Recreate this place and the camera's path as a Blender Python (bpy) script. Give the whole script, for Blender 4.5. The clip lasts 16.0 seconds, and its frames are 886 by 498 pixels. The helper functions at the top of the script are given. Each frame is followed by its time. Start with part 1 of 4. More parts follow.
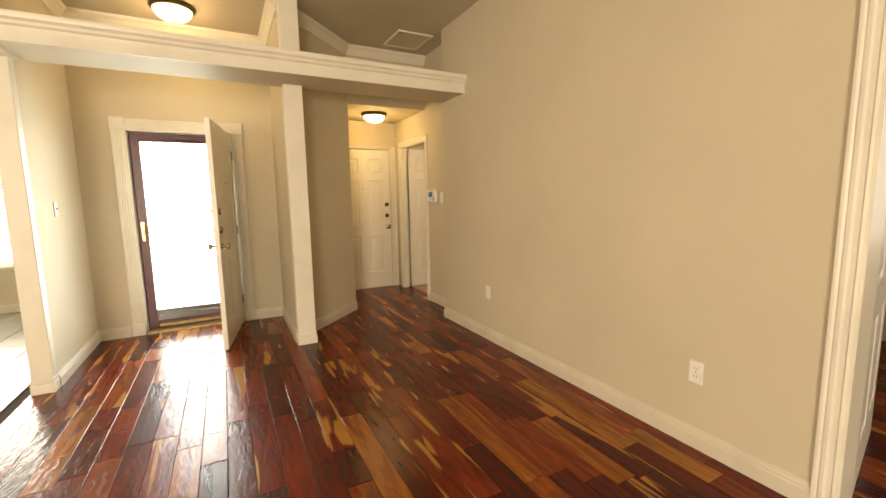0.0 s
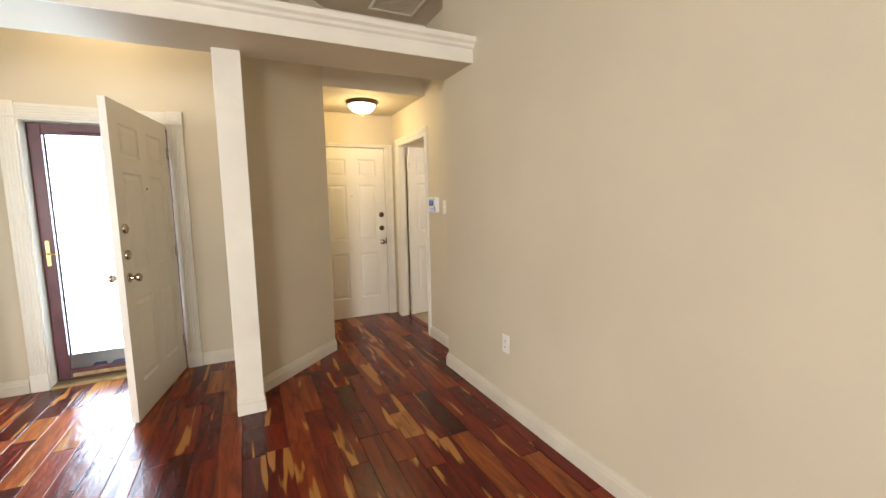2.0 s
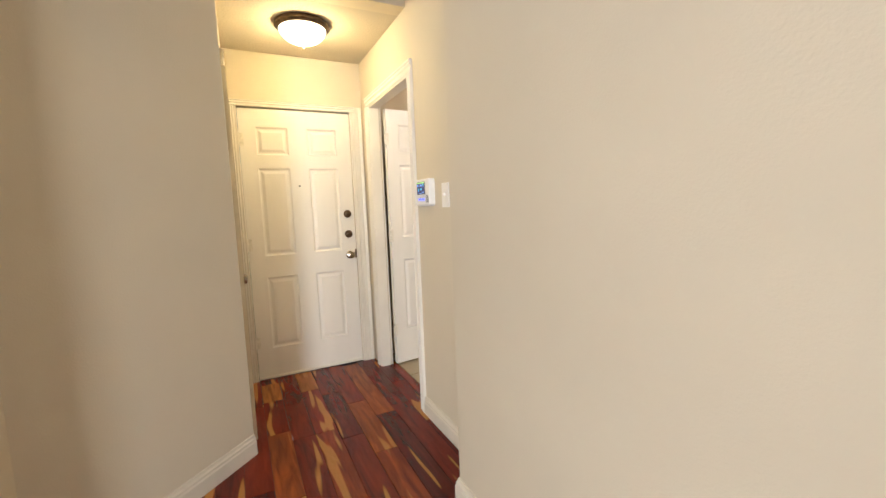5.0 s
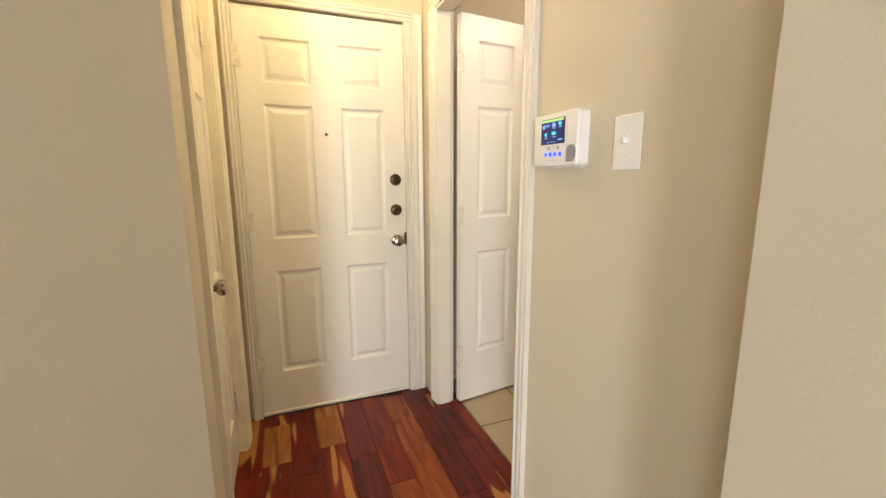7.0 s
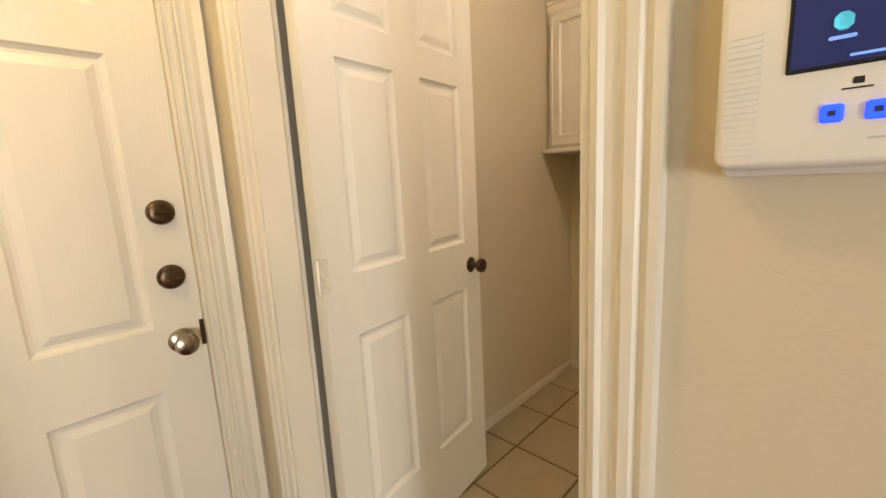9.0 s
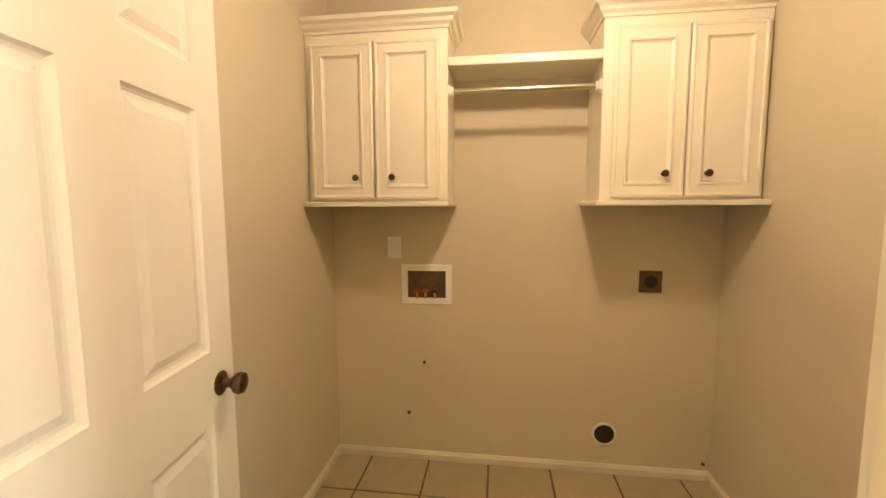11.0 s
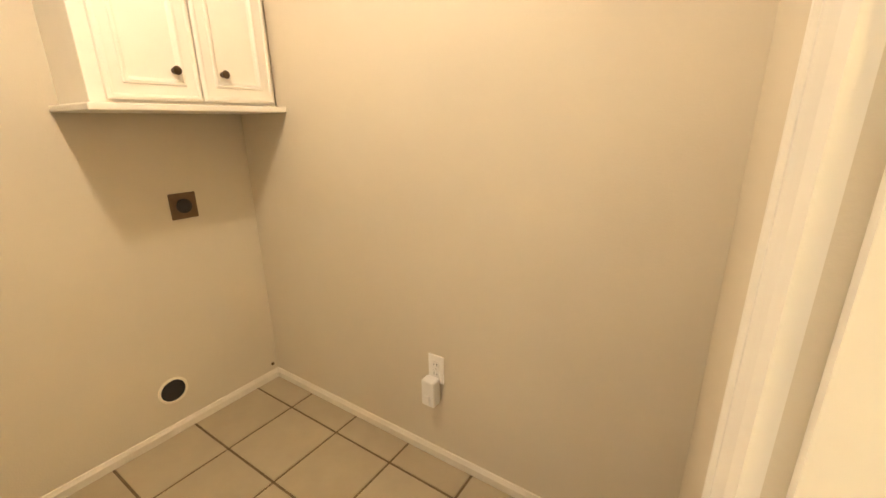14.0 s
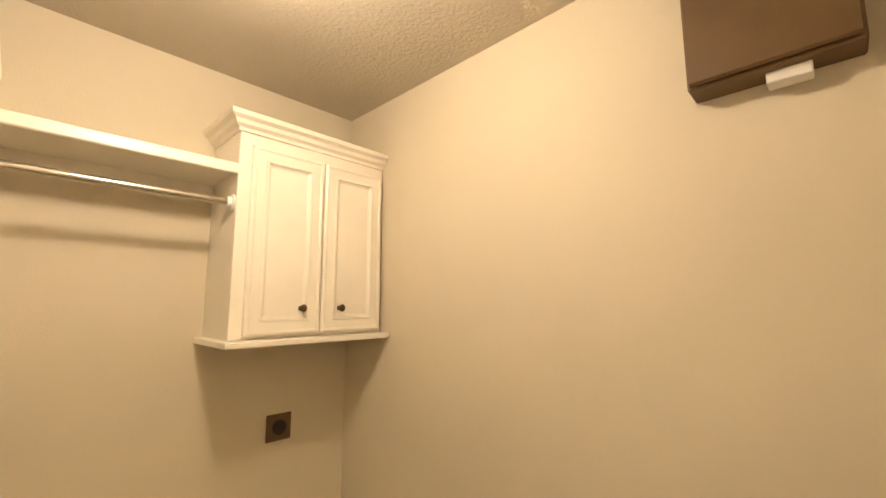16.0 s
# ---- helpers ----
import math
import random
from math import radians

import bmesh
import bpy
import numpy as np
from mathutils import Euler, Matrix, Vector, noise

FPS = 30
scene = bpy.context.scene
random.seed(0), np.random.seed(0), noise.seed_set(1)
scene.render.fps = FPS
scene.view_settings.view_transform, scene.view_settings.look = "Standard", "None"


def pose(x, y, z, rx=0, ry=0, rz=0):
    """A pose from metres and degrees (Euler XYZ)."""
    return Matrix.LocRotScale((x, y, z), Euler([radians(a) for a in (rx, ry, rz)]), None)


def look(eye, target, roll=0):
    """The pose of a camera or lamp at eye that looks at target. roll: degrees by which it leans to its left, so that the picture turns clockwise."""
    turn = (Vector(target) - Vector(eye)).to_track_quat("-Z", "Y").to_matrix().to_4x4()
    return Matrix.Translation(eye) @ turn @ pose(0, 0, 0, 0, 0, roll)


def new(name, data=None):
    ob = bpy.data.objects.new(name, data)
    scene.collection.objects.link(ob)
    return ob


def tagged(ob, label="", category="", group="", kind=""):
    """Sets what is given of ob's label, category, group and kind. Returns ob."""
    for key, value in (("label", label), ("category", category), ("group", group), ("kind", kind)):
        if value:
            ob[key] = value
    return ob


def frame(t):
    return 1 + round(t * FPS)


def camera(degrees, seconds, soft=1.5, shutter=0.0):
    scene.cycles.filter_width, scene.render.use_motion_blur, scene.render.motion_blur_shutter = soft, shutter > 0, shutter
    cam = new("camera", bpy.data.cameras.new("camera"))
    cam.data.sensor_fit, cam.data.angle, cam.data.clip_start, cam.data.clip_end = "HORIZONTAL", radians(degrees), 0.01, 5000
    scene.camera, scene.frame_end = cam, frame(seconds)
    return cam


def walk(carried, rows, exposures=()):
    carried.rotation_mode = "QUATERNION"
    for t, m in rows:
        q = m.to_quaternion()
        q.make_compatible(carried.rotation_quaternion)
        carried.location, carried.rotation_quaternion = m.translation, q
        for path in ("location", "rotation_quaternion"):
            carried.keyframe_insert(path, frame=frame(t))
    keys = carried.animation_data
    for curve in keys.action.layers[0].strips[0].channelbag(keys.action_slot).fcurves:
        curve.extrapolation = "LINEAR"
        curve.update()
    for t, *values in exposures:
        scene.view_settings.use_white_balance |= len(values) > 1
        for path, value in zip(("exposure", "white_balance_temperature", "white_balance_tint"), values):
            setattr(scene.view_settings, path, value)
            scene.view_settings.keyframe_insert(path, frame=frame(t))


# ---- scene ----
cam = camera(94.3, 16.0)
PATH = [
    (0, (1.188, 1.412, 1.347), (2.112, 3.167, 1.094), -1.0),
    (0.5, (1.369, 1.654, 1.364), (2.291, 3.417, 1.165), 0.0),
    (1, (1.518, 1.914, 1.372), (2.474, 3.655, 1.137), -0.4),
    (1.5, (1.68, 2.146, 1.367), (2.567, 3.92, 1.115), -1.1),
    (2, (1.828, 2.372, 1.376), (2.684, 4.165, 1.152), -1.1),
    (2.5, (1.938, 2.619, 1.383), (2.859, 4.381, 1.161), -0.5),
    (3, (2.041, 2.869, 1.376), (2.964, 4.622, 1.106), -0.1),
    (3.5, (2.189, 3.132, 1.351), (3.035, 4.924, 1.076), -0.4),
    (4, (2.294, 3.362, 1.336), (3.183, 5.141, 1.13), -1.0),
    (4.2, (2.379, 3.475, 1.315), (3.268, 5.256, 1.117), -2.0),
    (6.3, (2.636, 4.654, 1.268), (3.455, 6.456, 0.977), -0.5),
    (6.5, (2.672, 4.773, 1.266), (3.437, 6.594, 0.95), -0.2),
    (7, (2.754, 5.062, 1.259), (3.468, 6.898, 0.913), -0.2),
    (7.5, (2.848, 5.342, 1.274), (3.659, 7.144, 0.97), -0.1),
    (8, (2.942, 5.598, 1.281), (3.9, 7.33, 0.994), 0.2),
    (8.5, (3.026, 5.838, 1.276), (4.148, 7.458, 0.937), -0.9),
    (9, (3.093, 6.068, 1.292), (4.501, 7.447, 0.951), -3.0),
    (9.5, (3.224, 6.246, 1.299), (4.868, 7.346, 1.004), -3.3),
    (11.8, (3.479, 6.424, 1.415), (5.444, 6.255, 1.087), -1.5),
    (12, (3.527, 6.421, 1.408), (5.466, 6.146, 1.004), -2.3),
    (12.2, (3.584, 6.428, 1.411), (5.481, 6.024, 0.924), -2.4),
    (12.5, (3.6, 6.41, 1.372), (5.407, 5.777, 0.793), -3.2),
    (13, (3.633, 6.424, 1.337), (5.155, 5.334, 0.631), -3.6),
    (13.5, (3.627, 6.422, 1.344), (4.857, 5.057, 0.553), -1.7),
    (14, (3.625, 6.489, 1.349), (4.691, 4.903, 0.759), -0.7),
    (14.5, (3.63, 6.497, 1.413), (4.756, 4.856, 1.211), -1.2),
    (15, (3.676, 6.505, 1.492), (4.918, 4.938, 1.52), -1.8),
    (15.5, (3.716, 6.497, 1.523), (5.051, 5.015, 1.672), -0.8),
    (16, (3.728, 6.502, 1.544), (5.104, 5.074, 1.806), -0.1),
]
EXPOSE = [(0, -0.32, 9000, 10), (0.5, -0.27, 8100, 10), (1, -0.1, 6400, 10), (2, 0.01, 6200, 10), (3.5, 0.28, 5800, 10), (4.2, 0.47, 5700, 10), (7, 0.45, 5850, 10), (9, 0.28, 6350, 10), (9.7, 0.42, 6800, 10), (11.8, 1.02, 7100, 10), (13, 1.47, 6400, 10), (14, 1.37, 6000, 10), (15, 0.86, 6350, 10), (16, 0.86, 6350, 10)]
walk(cam, [(t, look(eye, target, roll)) for t, eye, target, roll in PATH], EXPOSE)

# ---- light ----
world = bpy.data.worlds.new("sky")
scene.world = world
world.use_nodes = True
wn = world.node_tree.nodes
sky = wn.new("ShaderNodeTexSky")
sky.sky_type, sky.sun_disc = "NISHITA", False
sky.sun_elevation, sky.sun_rotation = radians(52), radians(200)
world.node_tree.links.new(sky.outputs[0], wn["Background"].inputs[0])
wn["Background"].inputs[1].default_value = 0.055


def lamp(name, kind, m, power, colour, **more):
    d = bpy.data.lights.new(name, kind)
    d.energy, d.color = power, colour
    for key, value in more.items():
        if key == "size":
            d.shape, d.size, d.size_y = "RECTANGLE", value[0], value[1]
        elif key == "radius":
            d.shadow_soft_size = value
        elif key == "spread":
            d.spread = radians(value)
        elif key == "angle":
            d.angle = radians(value)
    ob = new(name, d)
    ob.matrix_world = m
    return ob


WARM = (1.0, 0.74, 0.40)
SUN = lamp("sun", "SUN", look((0, 0, 0), (0.27, 0.62, -1.0)), 2.2, (1.0, 0.95, 0.88), angle=0.5)
lamp("hall_bulb", "POINT", pose(2.99, 6.69, 2.27), 13, (1.0, 0.72, 0.31), radius=0.05)
lamp("foyer_bulb", "POINT", pose(0.91, 5.95, 2.86), 10, WARM, radius=0.05)
lamp("laundry_bulb", "POINT", pose(4.50, 6.23, 2.35), 20, (1.0, 0.775, 0.55), radius=0.05)
lamp("back_window_light", "AREA", pose(-1.05, -2.40, 1.35, -90, 0, 180), 330, (1.0, 0.97, 0.92), size=(1.5, 1.9))
lamp("side_window_light", "AREA", pose(-3.36, 0.2, 1.35, 0, -90, 0), 170, (1.0, 0.97, 0.92), size=(1.9, 2.6))
lamp("front_door_light", "AREA", pose(0.85, 6.63, 1.1, -90, 0, 0), 48, (0.72, 0.86, 1.0), size=(0.75, 1.8), spread=105)
lamp("dining_window_light", "AREA", pose(-1.65, 8.405, 1.29, -90, 0, 0), 130, (0.86, 0.94, 1.0), size=(1.1, 1.3))
# unseen fill lamp added to brighten the side room, whose walls have no window
lamp("side_room_fill", "AREA", pose(6.0, 1.3, 1.6, 0, 90, 0), 22, (0.95, 0.97, 1.0), size=(1.4, 1.2))

# ---- materials ----


def mat(name, base, rough=0.5, vary=0.06, scale=3.0, grain=0.0, grain_scale=120.0, metal=0.0, second=None, coat=0.0, stretch=None):
    """A surface with slow mottling (vary, at scale) and fine relief (grain, at grain_scale)."""
    m = bpy.data.materials.new(name)
    m.use_nodes = True
    n, l = m.node_tree.nodes, m.node_tree.links
    b = n["Principled BSDF"]
    b.inputs["Roughness"].default_value, b.inputs["Metallic"].default_value = rough, metal
    b.inputs["Coat Weight"].default_value = coat
    geo = n.new("ShaderNodeNewGeometry")
    where = geo.outputs["Position"]
    if stretch:
        s = n.new("ShaderNodeVectorMath")
        s.operation = "MULTIPLY"
        s.inputs[1].default_value = stretch
        l.new(where, s.inputs[0])
        where = s.outputs[0]
    t = n.new("ShaderNodeTexNoise")
    t.inputs["Scale"].default_value, t.inputs["Detail"].default_value = scale, 5
    l.new(where, t.inputs["Vector"])
    mix = n.new("ShaderNodeMix")
    mix.data_type = "RGBA"
    dark = second or tuple(c * (1 - vary * 2) for c in base)
    light = base if second else tuple(min(1, c * (1 + vary)) for c in base)
    mix.inputs[6].default_value, mix.inputs[7].default_value = (*dark, 1), (*light, 1)
    ramp = n.new("ShaderNodeMapRange")
    ramp.inputs[1].default_value, ramp.inputs[2].default_value = 0.3, 0.7
    l.new(t.outputs[0], ramp.inputs[0])
    l.new(ramp.outputs[0], mix.inputs[0])
    l.new(mix.outputs[2], b.inputs["Base Color"])
    if grain:
        f = n.new("ShaderNodeTexNoise")
        f.inputs["Scale"].default_value, f.inputs["Detail"].default_value = grain_scale, 3
        l.new(where, f.inputs["Vector"])
        bump = n.new("ShaderNodeBump")
        bump.inputs["Strength"].default_value, bump.inputs["Distance"].default_value = grain, 0.004
        l.new(f.outputs[0], bump.inputs["Height"])
        l.new(bump.outputs[0], b.inputs["Normal"])
        r = n.new("ShaderNodeMapRange")
        r.inputs[3].default_value, r.inputs[4].default_value = rough * 0.85, min(1, rough * 1.15)
        l.new(t.outputs[0], r.inputs[0])
        l.new(r.outputs[0], b.inputs["Roughness"])
    return m


def glow(name, colour, strength):
    m = bpy.data.materials.new(name)
    m.use_nodes = True
    b = m.node_tree.nodes["Principled BSDF"]
    b.inputs["Base Color"].default_value = (*colour, 1)
    b.inputs["Emission Color"].default_value = (*colour, 1)
    b.inputs["Emission Strength"].default_value = strength
    b.inputs["Roughness"].default_value = 0.35
    return m


def wood(name, per_object):
    """Hand-scraped acacia: each board its own tone, with sapwood streaks and dark figure along its length."""
    m = bpy.data.materials.new(name)
    m.use_nodes = True
    n, l = m.node_tree.nodes, m.node_tree.links
    b = n["Principled BSDF"]
    geo = n.new("ShaderNodeNewGeometry")
    if per_object:
        chance = n.new("ShaderNodeObjectInfo").outputs["Random"]
    else:
        chance = geo.outputs["Random Per Island"]
    shift = n.new("ShaderNodeVectorMath")
    shift.operation = "MULTIPLY_ADD"
    l.new(chance, shift.inputs[0])
    shift.inputs[1].default_value = (37.0, 91.0, 13.0)
    l.new(geo.outputs["Position"], shift.inputs[2])

    def streaks(sx, sy, scale, detail, twist=0.0):
        s = n.new("ShaderNodeVectorMath")
        s.operation = "MULTIPLY"
        s.inputs[1].default_value = (sx, sy, 1)
        l.new(shift.outputs[0], s.inputs[0])
        t = n.new("ShaderNodeTexNoise")
        t.inputs["Scale"].default_value, t.inputs["Detail"].default_value = scale, detail
        t.inputs["Distortion"].default_value = twist
        l.new(s.outputs[0], t.inputs["Vector"])
        return t.outputs[0]

    tone = n.new("ShaderNodeValToRGB")
    e = tone.color_ramp.elements
    e[0].position, e[0].color = 0.0, (0.060, 0.005, 0.003, 1)
    e[1].position, e[1].color = 1.0, (0.36, 0.14, 0.030, 1)
    for p, c in ((0.28, (0.125, 0.010, 0.004, 1)), (0.58, (0.175, 0.018, 0.006, 1)), (0.80, (0.24, 0.042, 0.010, 1)), (0.94, (0.32, 0.105, 0.020, 1))):
        k = e.new(p)
        k.color = c
    l.new(chance, tone.inputs[0])
    fig = n.new("ShaderNodeMix")
    fig.data_type, fig.blend_type = "RGBA", "MULTIPLY"
    grade = n.new("ShaderNodeValToRGB")
    g = grade.color_ramp.elements
    g[0].position, g[0].color = 0.32, (0.50, 0.40, 0.36, 1)
    g[1].position, g[1].color = 0.66, (1.15, 1.1, 1.05, 1)
    l.new(streaks(5.0, 0.6, 4.0, 7, 1.2), grade.inputs[0])
    fig.inputs[0].default_value = 1.0
    l.new(tone.outputs[0], fig.inputs[6])
    l.new(grade.outputs[0], fig.inputs[7])
    sap = n.new("ShaderNodeMix")
    sap.data_type = "RGBA"
    cut = n.new("ShaderNodeMapRange")
    cut.inputs[1].default_value, cut.inputs[2].default_value = 0.625, 0.655
    l.new(streaks(4.2, 0.42, 2.6, 2, 0.4), cut.inputs[0])
    l.new(cut.outputs[0], sap.inputs[0])
    l.new(fig.outputs[2], sap.inputs[6])
    sap.inputs[7].default_value = (0.40, 0.165, 0.036, 1)
    l.new(sap.outputs[2], b.inputs["Base Color"])
    b.inputs["Roughness"].default_value = 0.30
    b.inputs["Specular IOR Level"].default_value = 0.28
    bump = n.new("ShaderNodeBump")
    bump.inputs["Strength"].default_value, bump.inputs["Distance"].default_value = 0.42, 0.008
    l.new(streaks(3.2, 1.1, 9.0, 3, 0.6), bump.inputs["Height"])
    l.new(bump.outputs[0], b.inputs["Normal"])
    r = n.new("ShaderNodeMapRange")
    r.inputs[3].default_value, r.inputs[4].default_value = 0.18, 0.31
    l.new(streaks(1.5, 0.5, 6.0, 3), r.inputs[0])
    l.new(r.outputs[0], b.inputs["Roughness"])
    return m


def pieces(name, tones, rough, grain=0.15, grain_scale=60.0):
    """Tiles or bricks: a tone for each piece, mottled."""
    m = mat(name, tones[0], rough, 0.06, 9.0, grain, grain_scale)
    n, l = m.node_tree.nodes, m.node_tree.links
    b = n["Principled BSDF"]
    src = b.inputs["Base Color"].links[0].from_socket
    info = n.new("ShaderNodeObjectInfo")
    mix, add = n.new("ShaderNodeMix"), n.new("ShaderNodeMix")
    mix.data_type = add.data_type = "RGBA"
    mix.inputs[6].default_value, mix.inputs[7].default_value = (*tones[0], 1), (*tones[1], 1)
    l.new(info.outputs["Random"], mix.inputs[0])
    add.inputs[0].default_value = 0.5
    l.new(mix.outputs[2], add.inputs[6])
    l.new(src, add.inputs[7])
    l.new(add.outputs[2], b.inputs["Base Color"])
    return m


def glass(name, tint=(1, 1, 1)):
    m = bpy.data.materials.new(name)
    m.use_nodes = True
    b = m.node_tree.nodes["Principled BSDF"]
    b.inputs["Base Color"].default_value = (*tint, 1)
    b.inputs["Roughness"].default_value, b.inputs["IOR"].default_value = 0.0, 1.45
    b.inputs["Transmission Weight"].default_value = 1.0
    return m


PAINT = mat("wall_paint", (0.60, 0.533, 0.405), 0.75, 0.03, 1.3, 0.17, 150.0)
CEIL = mat("ceiling_texture", (0.52, 0.465, 0.37), 0.85, 0.04, 2.0, 0.9, 70.0)
TRIM = mat("white_trim", (0.74, 0.70, 0.61), 0.38, 0.03, 5.0, 0.06, 40.0)
SKIRT = mat("cream_baseboard", (0.66, 0.605, 0.50), 0.42, 0.04, 5.0, 0.08, 40.0)
WORN = mat("worn_cream_trim", (0.77, 0.71, 0.56), 0.42, 0.05, 9.0, 0.15, 60.0)
DOOR = mat("white_door", (0.80, 0.77, 0.70), 0.36, 0.025, 6.0, 0.10, 300.0, stretch=(1.0, 1.0, 0.06))
CAB = mat("cabinet_paint", (0.80, 0.75, 0.645), 0.34, 0.02, 6.0, 0.05, 60.0)
BRONZE = mat("aged_bronze", (0.13, 0.085, 0.05), 0.33, 0.2, 30.0, metal=0.9)
NICKEL = mat("satin_nickel", (0.42, 0.36, 0.28), 0.24, 0.1, 30.0, metal=1.0)
BRASS = mat("polished_brass", (0.66, 0.46, 0.18), 0.25, 0.1, 30.0, metal=1.0)
HINGE = mat("painted_hinge", (0.76, 0.72, 0.62), 0.4, 0.08, 60.0, metal=0.1)
PLASTIC = mat("white_plastic", (0.80, 0.78, 0.74), 0.32, 0.02, 20.0)
BLACK = mat("black_recess", (0.012, 0.011, 0.010), 0.6, 0.1, 20.0)
MAROON = mat("maroon_frame", (0.085, 0.014, 0.022), 0.35, 0.12, 12.0, 0.1, 90.0)
SILL = mat("brass_threshold", (0.34, 0.25, 0.12), 0.42, 0.15, 25.0, metal=0.7)
BROWNBOX = mat("brown_metal", (0.11, 0.060, 0.020), 0.5, 0.1, 8.0, 0.1, 80.0)
CHROME = mat("chrome_rod", (0.72, 0.69, 0.64), 0.18, 0.05, 20.0, metal=1.0)
GROUT = mat("grout", (0.16, 0.115, 0.065), 0.9, 0.15, 25.0, 0.3, 200.0)
TILE = pieces("floor_tile", ((0.41, 0.345, 0.235), (0.35, 0.29, 0.19)), 0.34)
DTILE = pieces("dining_tile", ((0.62, 0.60, 0.56), (0.55, 0.53, 0.49)), 0.22)
BRICK = pieces("brick", ((0.36, 0.17, 0.13), (0.28, 0.12, 0.10)), 0.85, 0.4, 90.0)
MORTAR = mat("mortar", (0.42, 0.39, 0.36), 0.9, 0.1, 20.0, 0.4, 120.0)
SUBFLOOR = mat("subfloor", (0.035, 0.014, 0.008), 0.8, 0.1, 6.0)
WOOD = wood("acacia_plank", True)
WOODREST = wood("acacia_plank_far", False)
CONCRETE = mat("concrete", (0.55, 0.53, 0.50), 0.85, 0.07, 2.5, 0.3, 90.0)
GRASS = mat("grass", (0.07, 0.13, 0.035), 0.9, 0.25, 6.0, 0.8, 60.0)
ROOF = mat("shingle", (0.16, 0.14, 0.13), 0.9, 0.2, 6.0)
FARWALL = mat("far_siding", (0.55, 0.50, 0.45), 0.8, 0.08, 1.0)
HOSE = mat("white_cable", (0.7, 0.7, 0.68), 0.5, 0.05, 10.0)
BLUE = mat("blue_cloth", (0.07, 0.10, 0.24), 0.8, 0.3, 30.0, 0.4, 200.0)
CLEAR = glass("clear_glass")
SLAT = mat("thin_vinyl_slat", (0.82, 0.82, 0.80), 0.45, 0.02, 20.0)
veil = SLAT.node_tree.nodes.new("ShaderNodeBsdfTranslucent")
veil.inputs["Color"].default_value = (0.85, 0.87, 0.88, 1)
half = SLAT.node_tree.nodes.new("ShaderNodeMixShader")
SLAT.node_tree.links.new(SLAT.node_tree.nodes["Principled BSDF"].outputs[0], half.inputs[1])
SLAT.node_tree.links.new(veil.outputs[0], half.inputs[2])
SLAT.node_tree.links.new(half.outputs[0], SLAT.node_tree.nodes["Material Output"].inputs[0])
GLOBE = glow("lit_frosted_glass", (1.0, 0.86, 0.58), 4.5)
SCREEN = glow("screen_blue", (0.008, 0.012, 0.055), 1.0)
KEY = glow("lit_key", (0.02, 0.07, 1.0), 1.4)
GREEN = glow("screen_green", (0.42, 0.72, 0.22), 0.5)
ICON = glow("screen_icon", (0.22, 0.38, 0.80), 0.5)
CYAN = glow("screen_cyan", (0.10, 0.50, 0.62), 0.45)

# ---- mesh helpers ----


def part(name, bm, material, parent=None, label="", smooth=False):
    """Links a bmesh as ONE mesh object, under a thing or a part when one is given."""
    me = bpy.data.meshes.new(name)
    bmesh.ops.recalc_face_normals(bm, faces=bm.faces)
    bm.to_mesh(me)
    bm.free()
    me.materials.append(material)
    if smooth:
        me.shade_smooth()
        me.set_sharp_from_angle(angle=radians(38))
    ob = new(name, me)
    if parent:
        ob.parent = parent
    if label:
        tagged(ob, label)
    return ob


def box(x0, x1, y0, y1, z0, z1, bevel=0.0, bm=None, steps=1):
    """A box between two corners, with rounded edges, into bm or a new bmesh."""
    bm = bm or bmesh.new()
    made = bmesh.ops.create_cube(bm, size=1, matrix=Matrix.LocRotScale(((x0 + x1) / 2, (y0 + y1) / 2, (z0 + z1) / 2), None, (abs(x1 - x0), abs(y1 - y0), abs(z1 - z0))))
    if bevel:
        edges = list({e for v in made["verts"] for e in v.link_edges})
        bmesh.ops.bevel(bm, geom=edges, offset=bevel, segments=steps, affect="EDGES", profile=0.5)
    return bm


def lathe(profile, m=None, seg=24, bm=None):
    """Turns (radius, height) pairs about z."""
    bm = bm or bmesh.new()
    rings = []
    for r, z in profile:
        ring = []
        for i in range(seg):
            a = 2 * math.pi * i / seg
            ring.append(bm.verts.new((r * math.cos(a), r * math.sin(a), z)))
        rings.append(ring)
    for a, b in zip(rings, rings[1:]):
        for i in range(seg):
            bm.faces.new((a[i], a[(i + 1) % seg], b[(i + 1) % seg], b[i]))
    bm.faces.new(rings[0][::-1])
    bm.faces.new(rings[-1])
    if m:
        bmesh.ops.transform(bm, matrix=m, verts=[v for r in rings for v in r])
    return bm


def sweep(profile, a, b, out, up=(0, 0, 1), bm=None, cut_a=0.0, cut_b=0.0):
    """Runs a profile of (out, up) pairs from a to b; cut: mitre, metres of extra length per metre out."""
    bm = bm or bmesh.new()
    a, b, out, up = Vector(a), Vector(b), Vector(out), Vector(up)
    d = (b - a).normalized()
    ends = []
    for p, s in ((a, -cut_a), (b, cut_b)):
        ends.append([bm.verts.new(p + out * o + up * u + d * (s * o)) for o, u in profile])
    k = len(profile)
    for i in range(k):
        bm.faces.new((ends[0][i], ends[0][(i + 1) % k], ends[1][(i + 1) % k], ends[1][i]))
    bm.faces.new(ends[0][::-1])
    bm.faces.new(ends[1])
    return bm


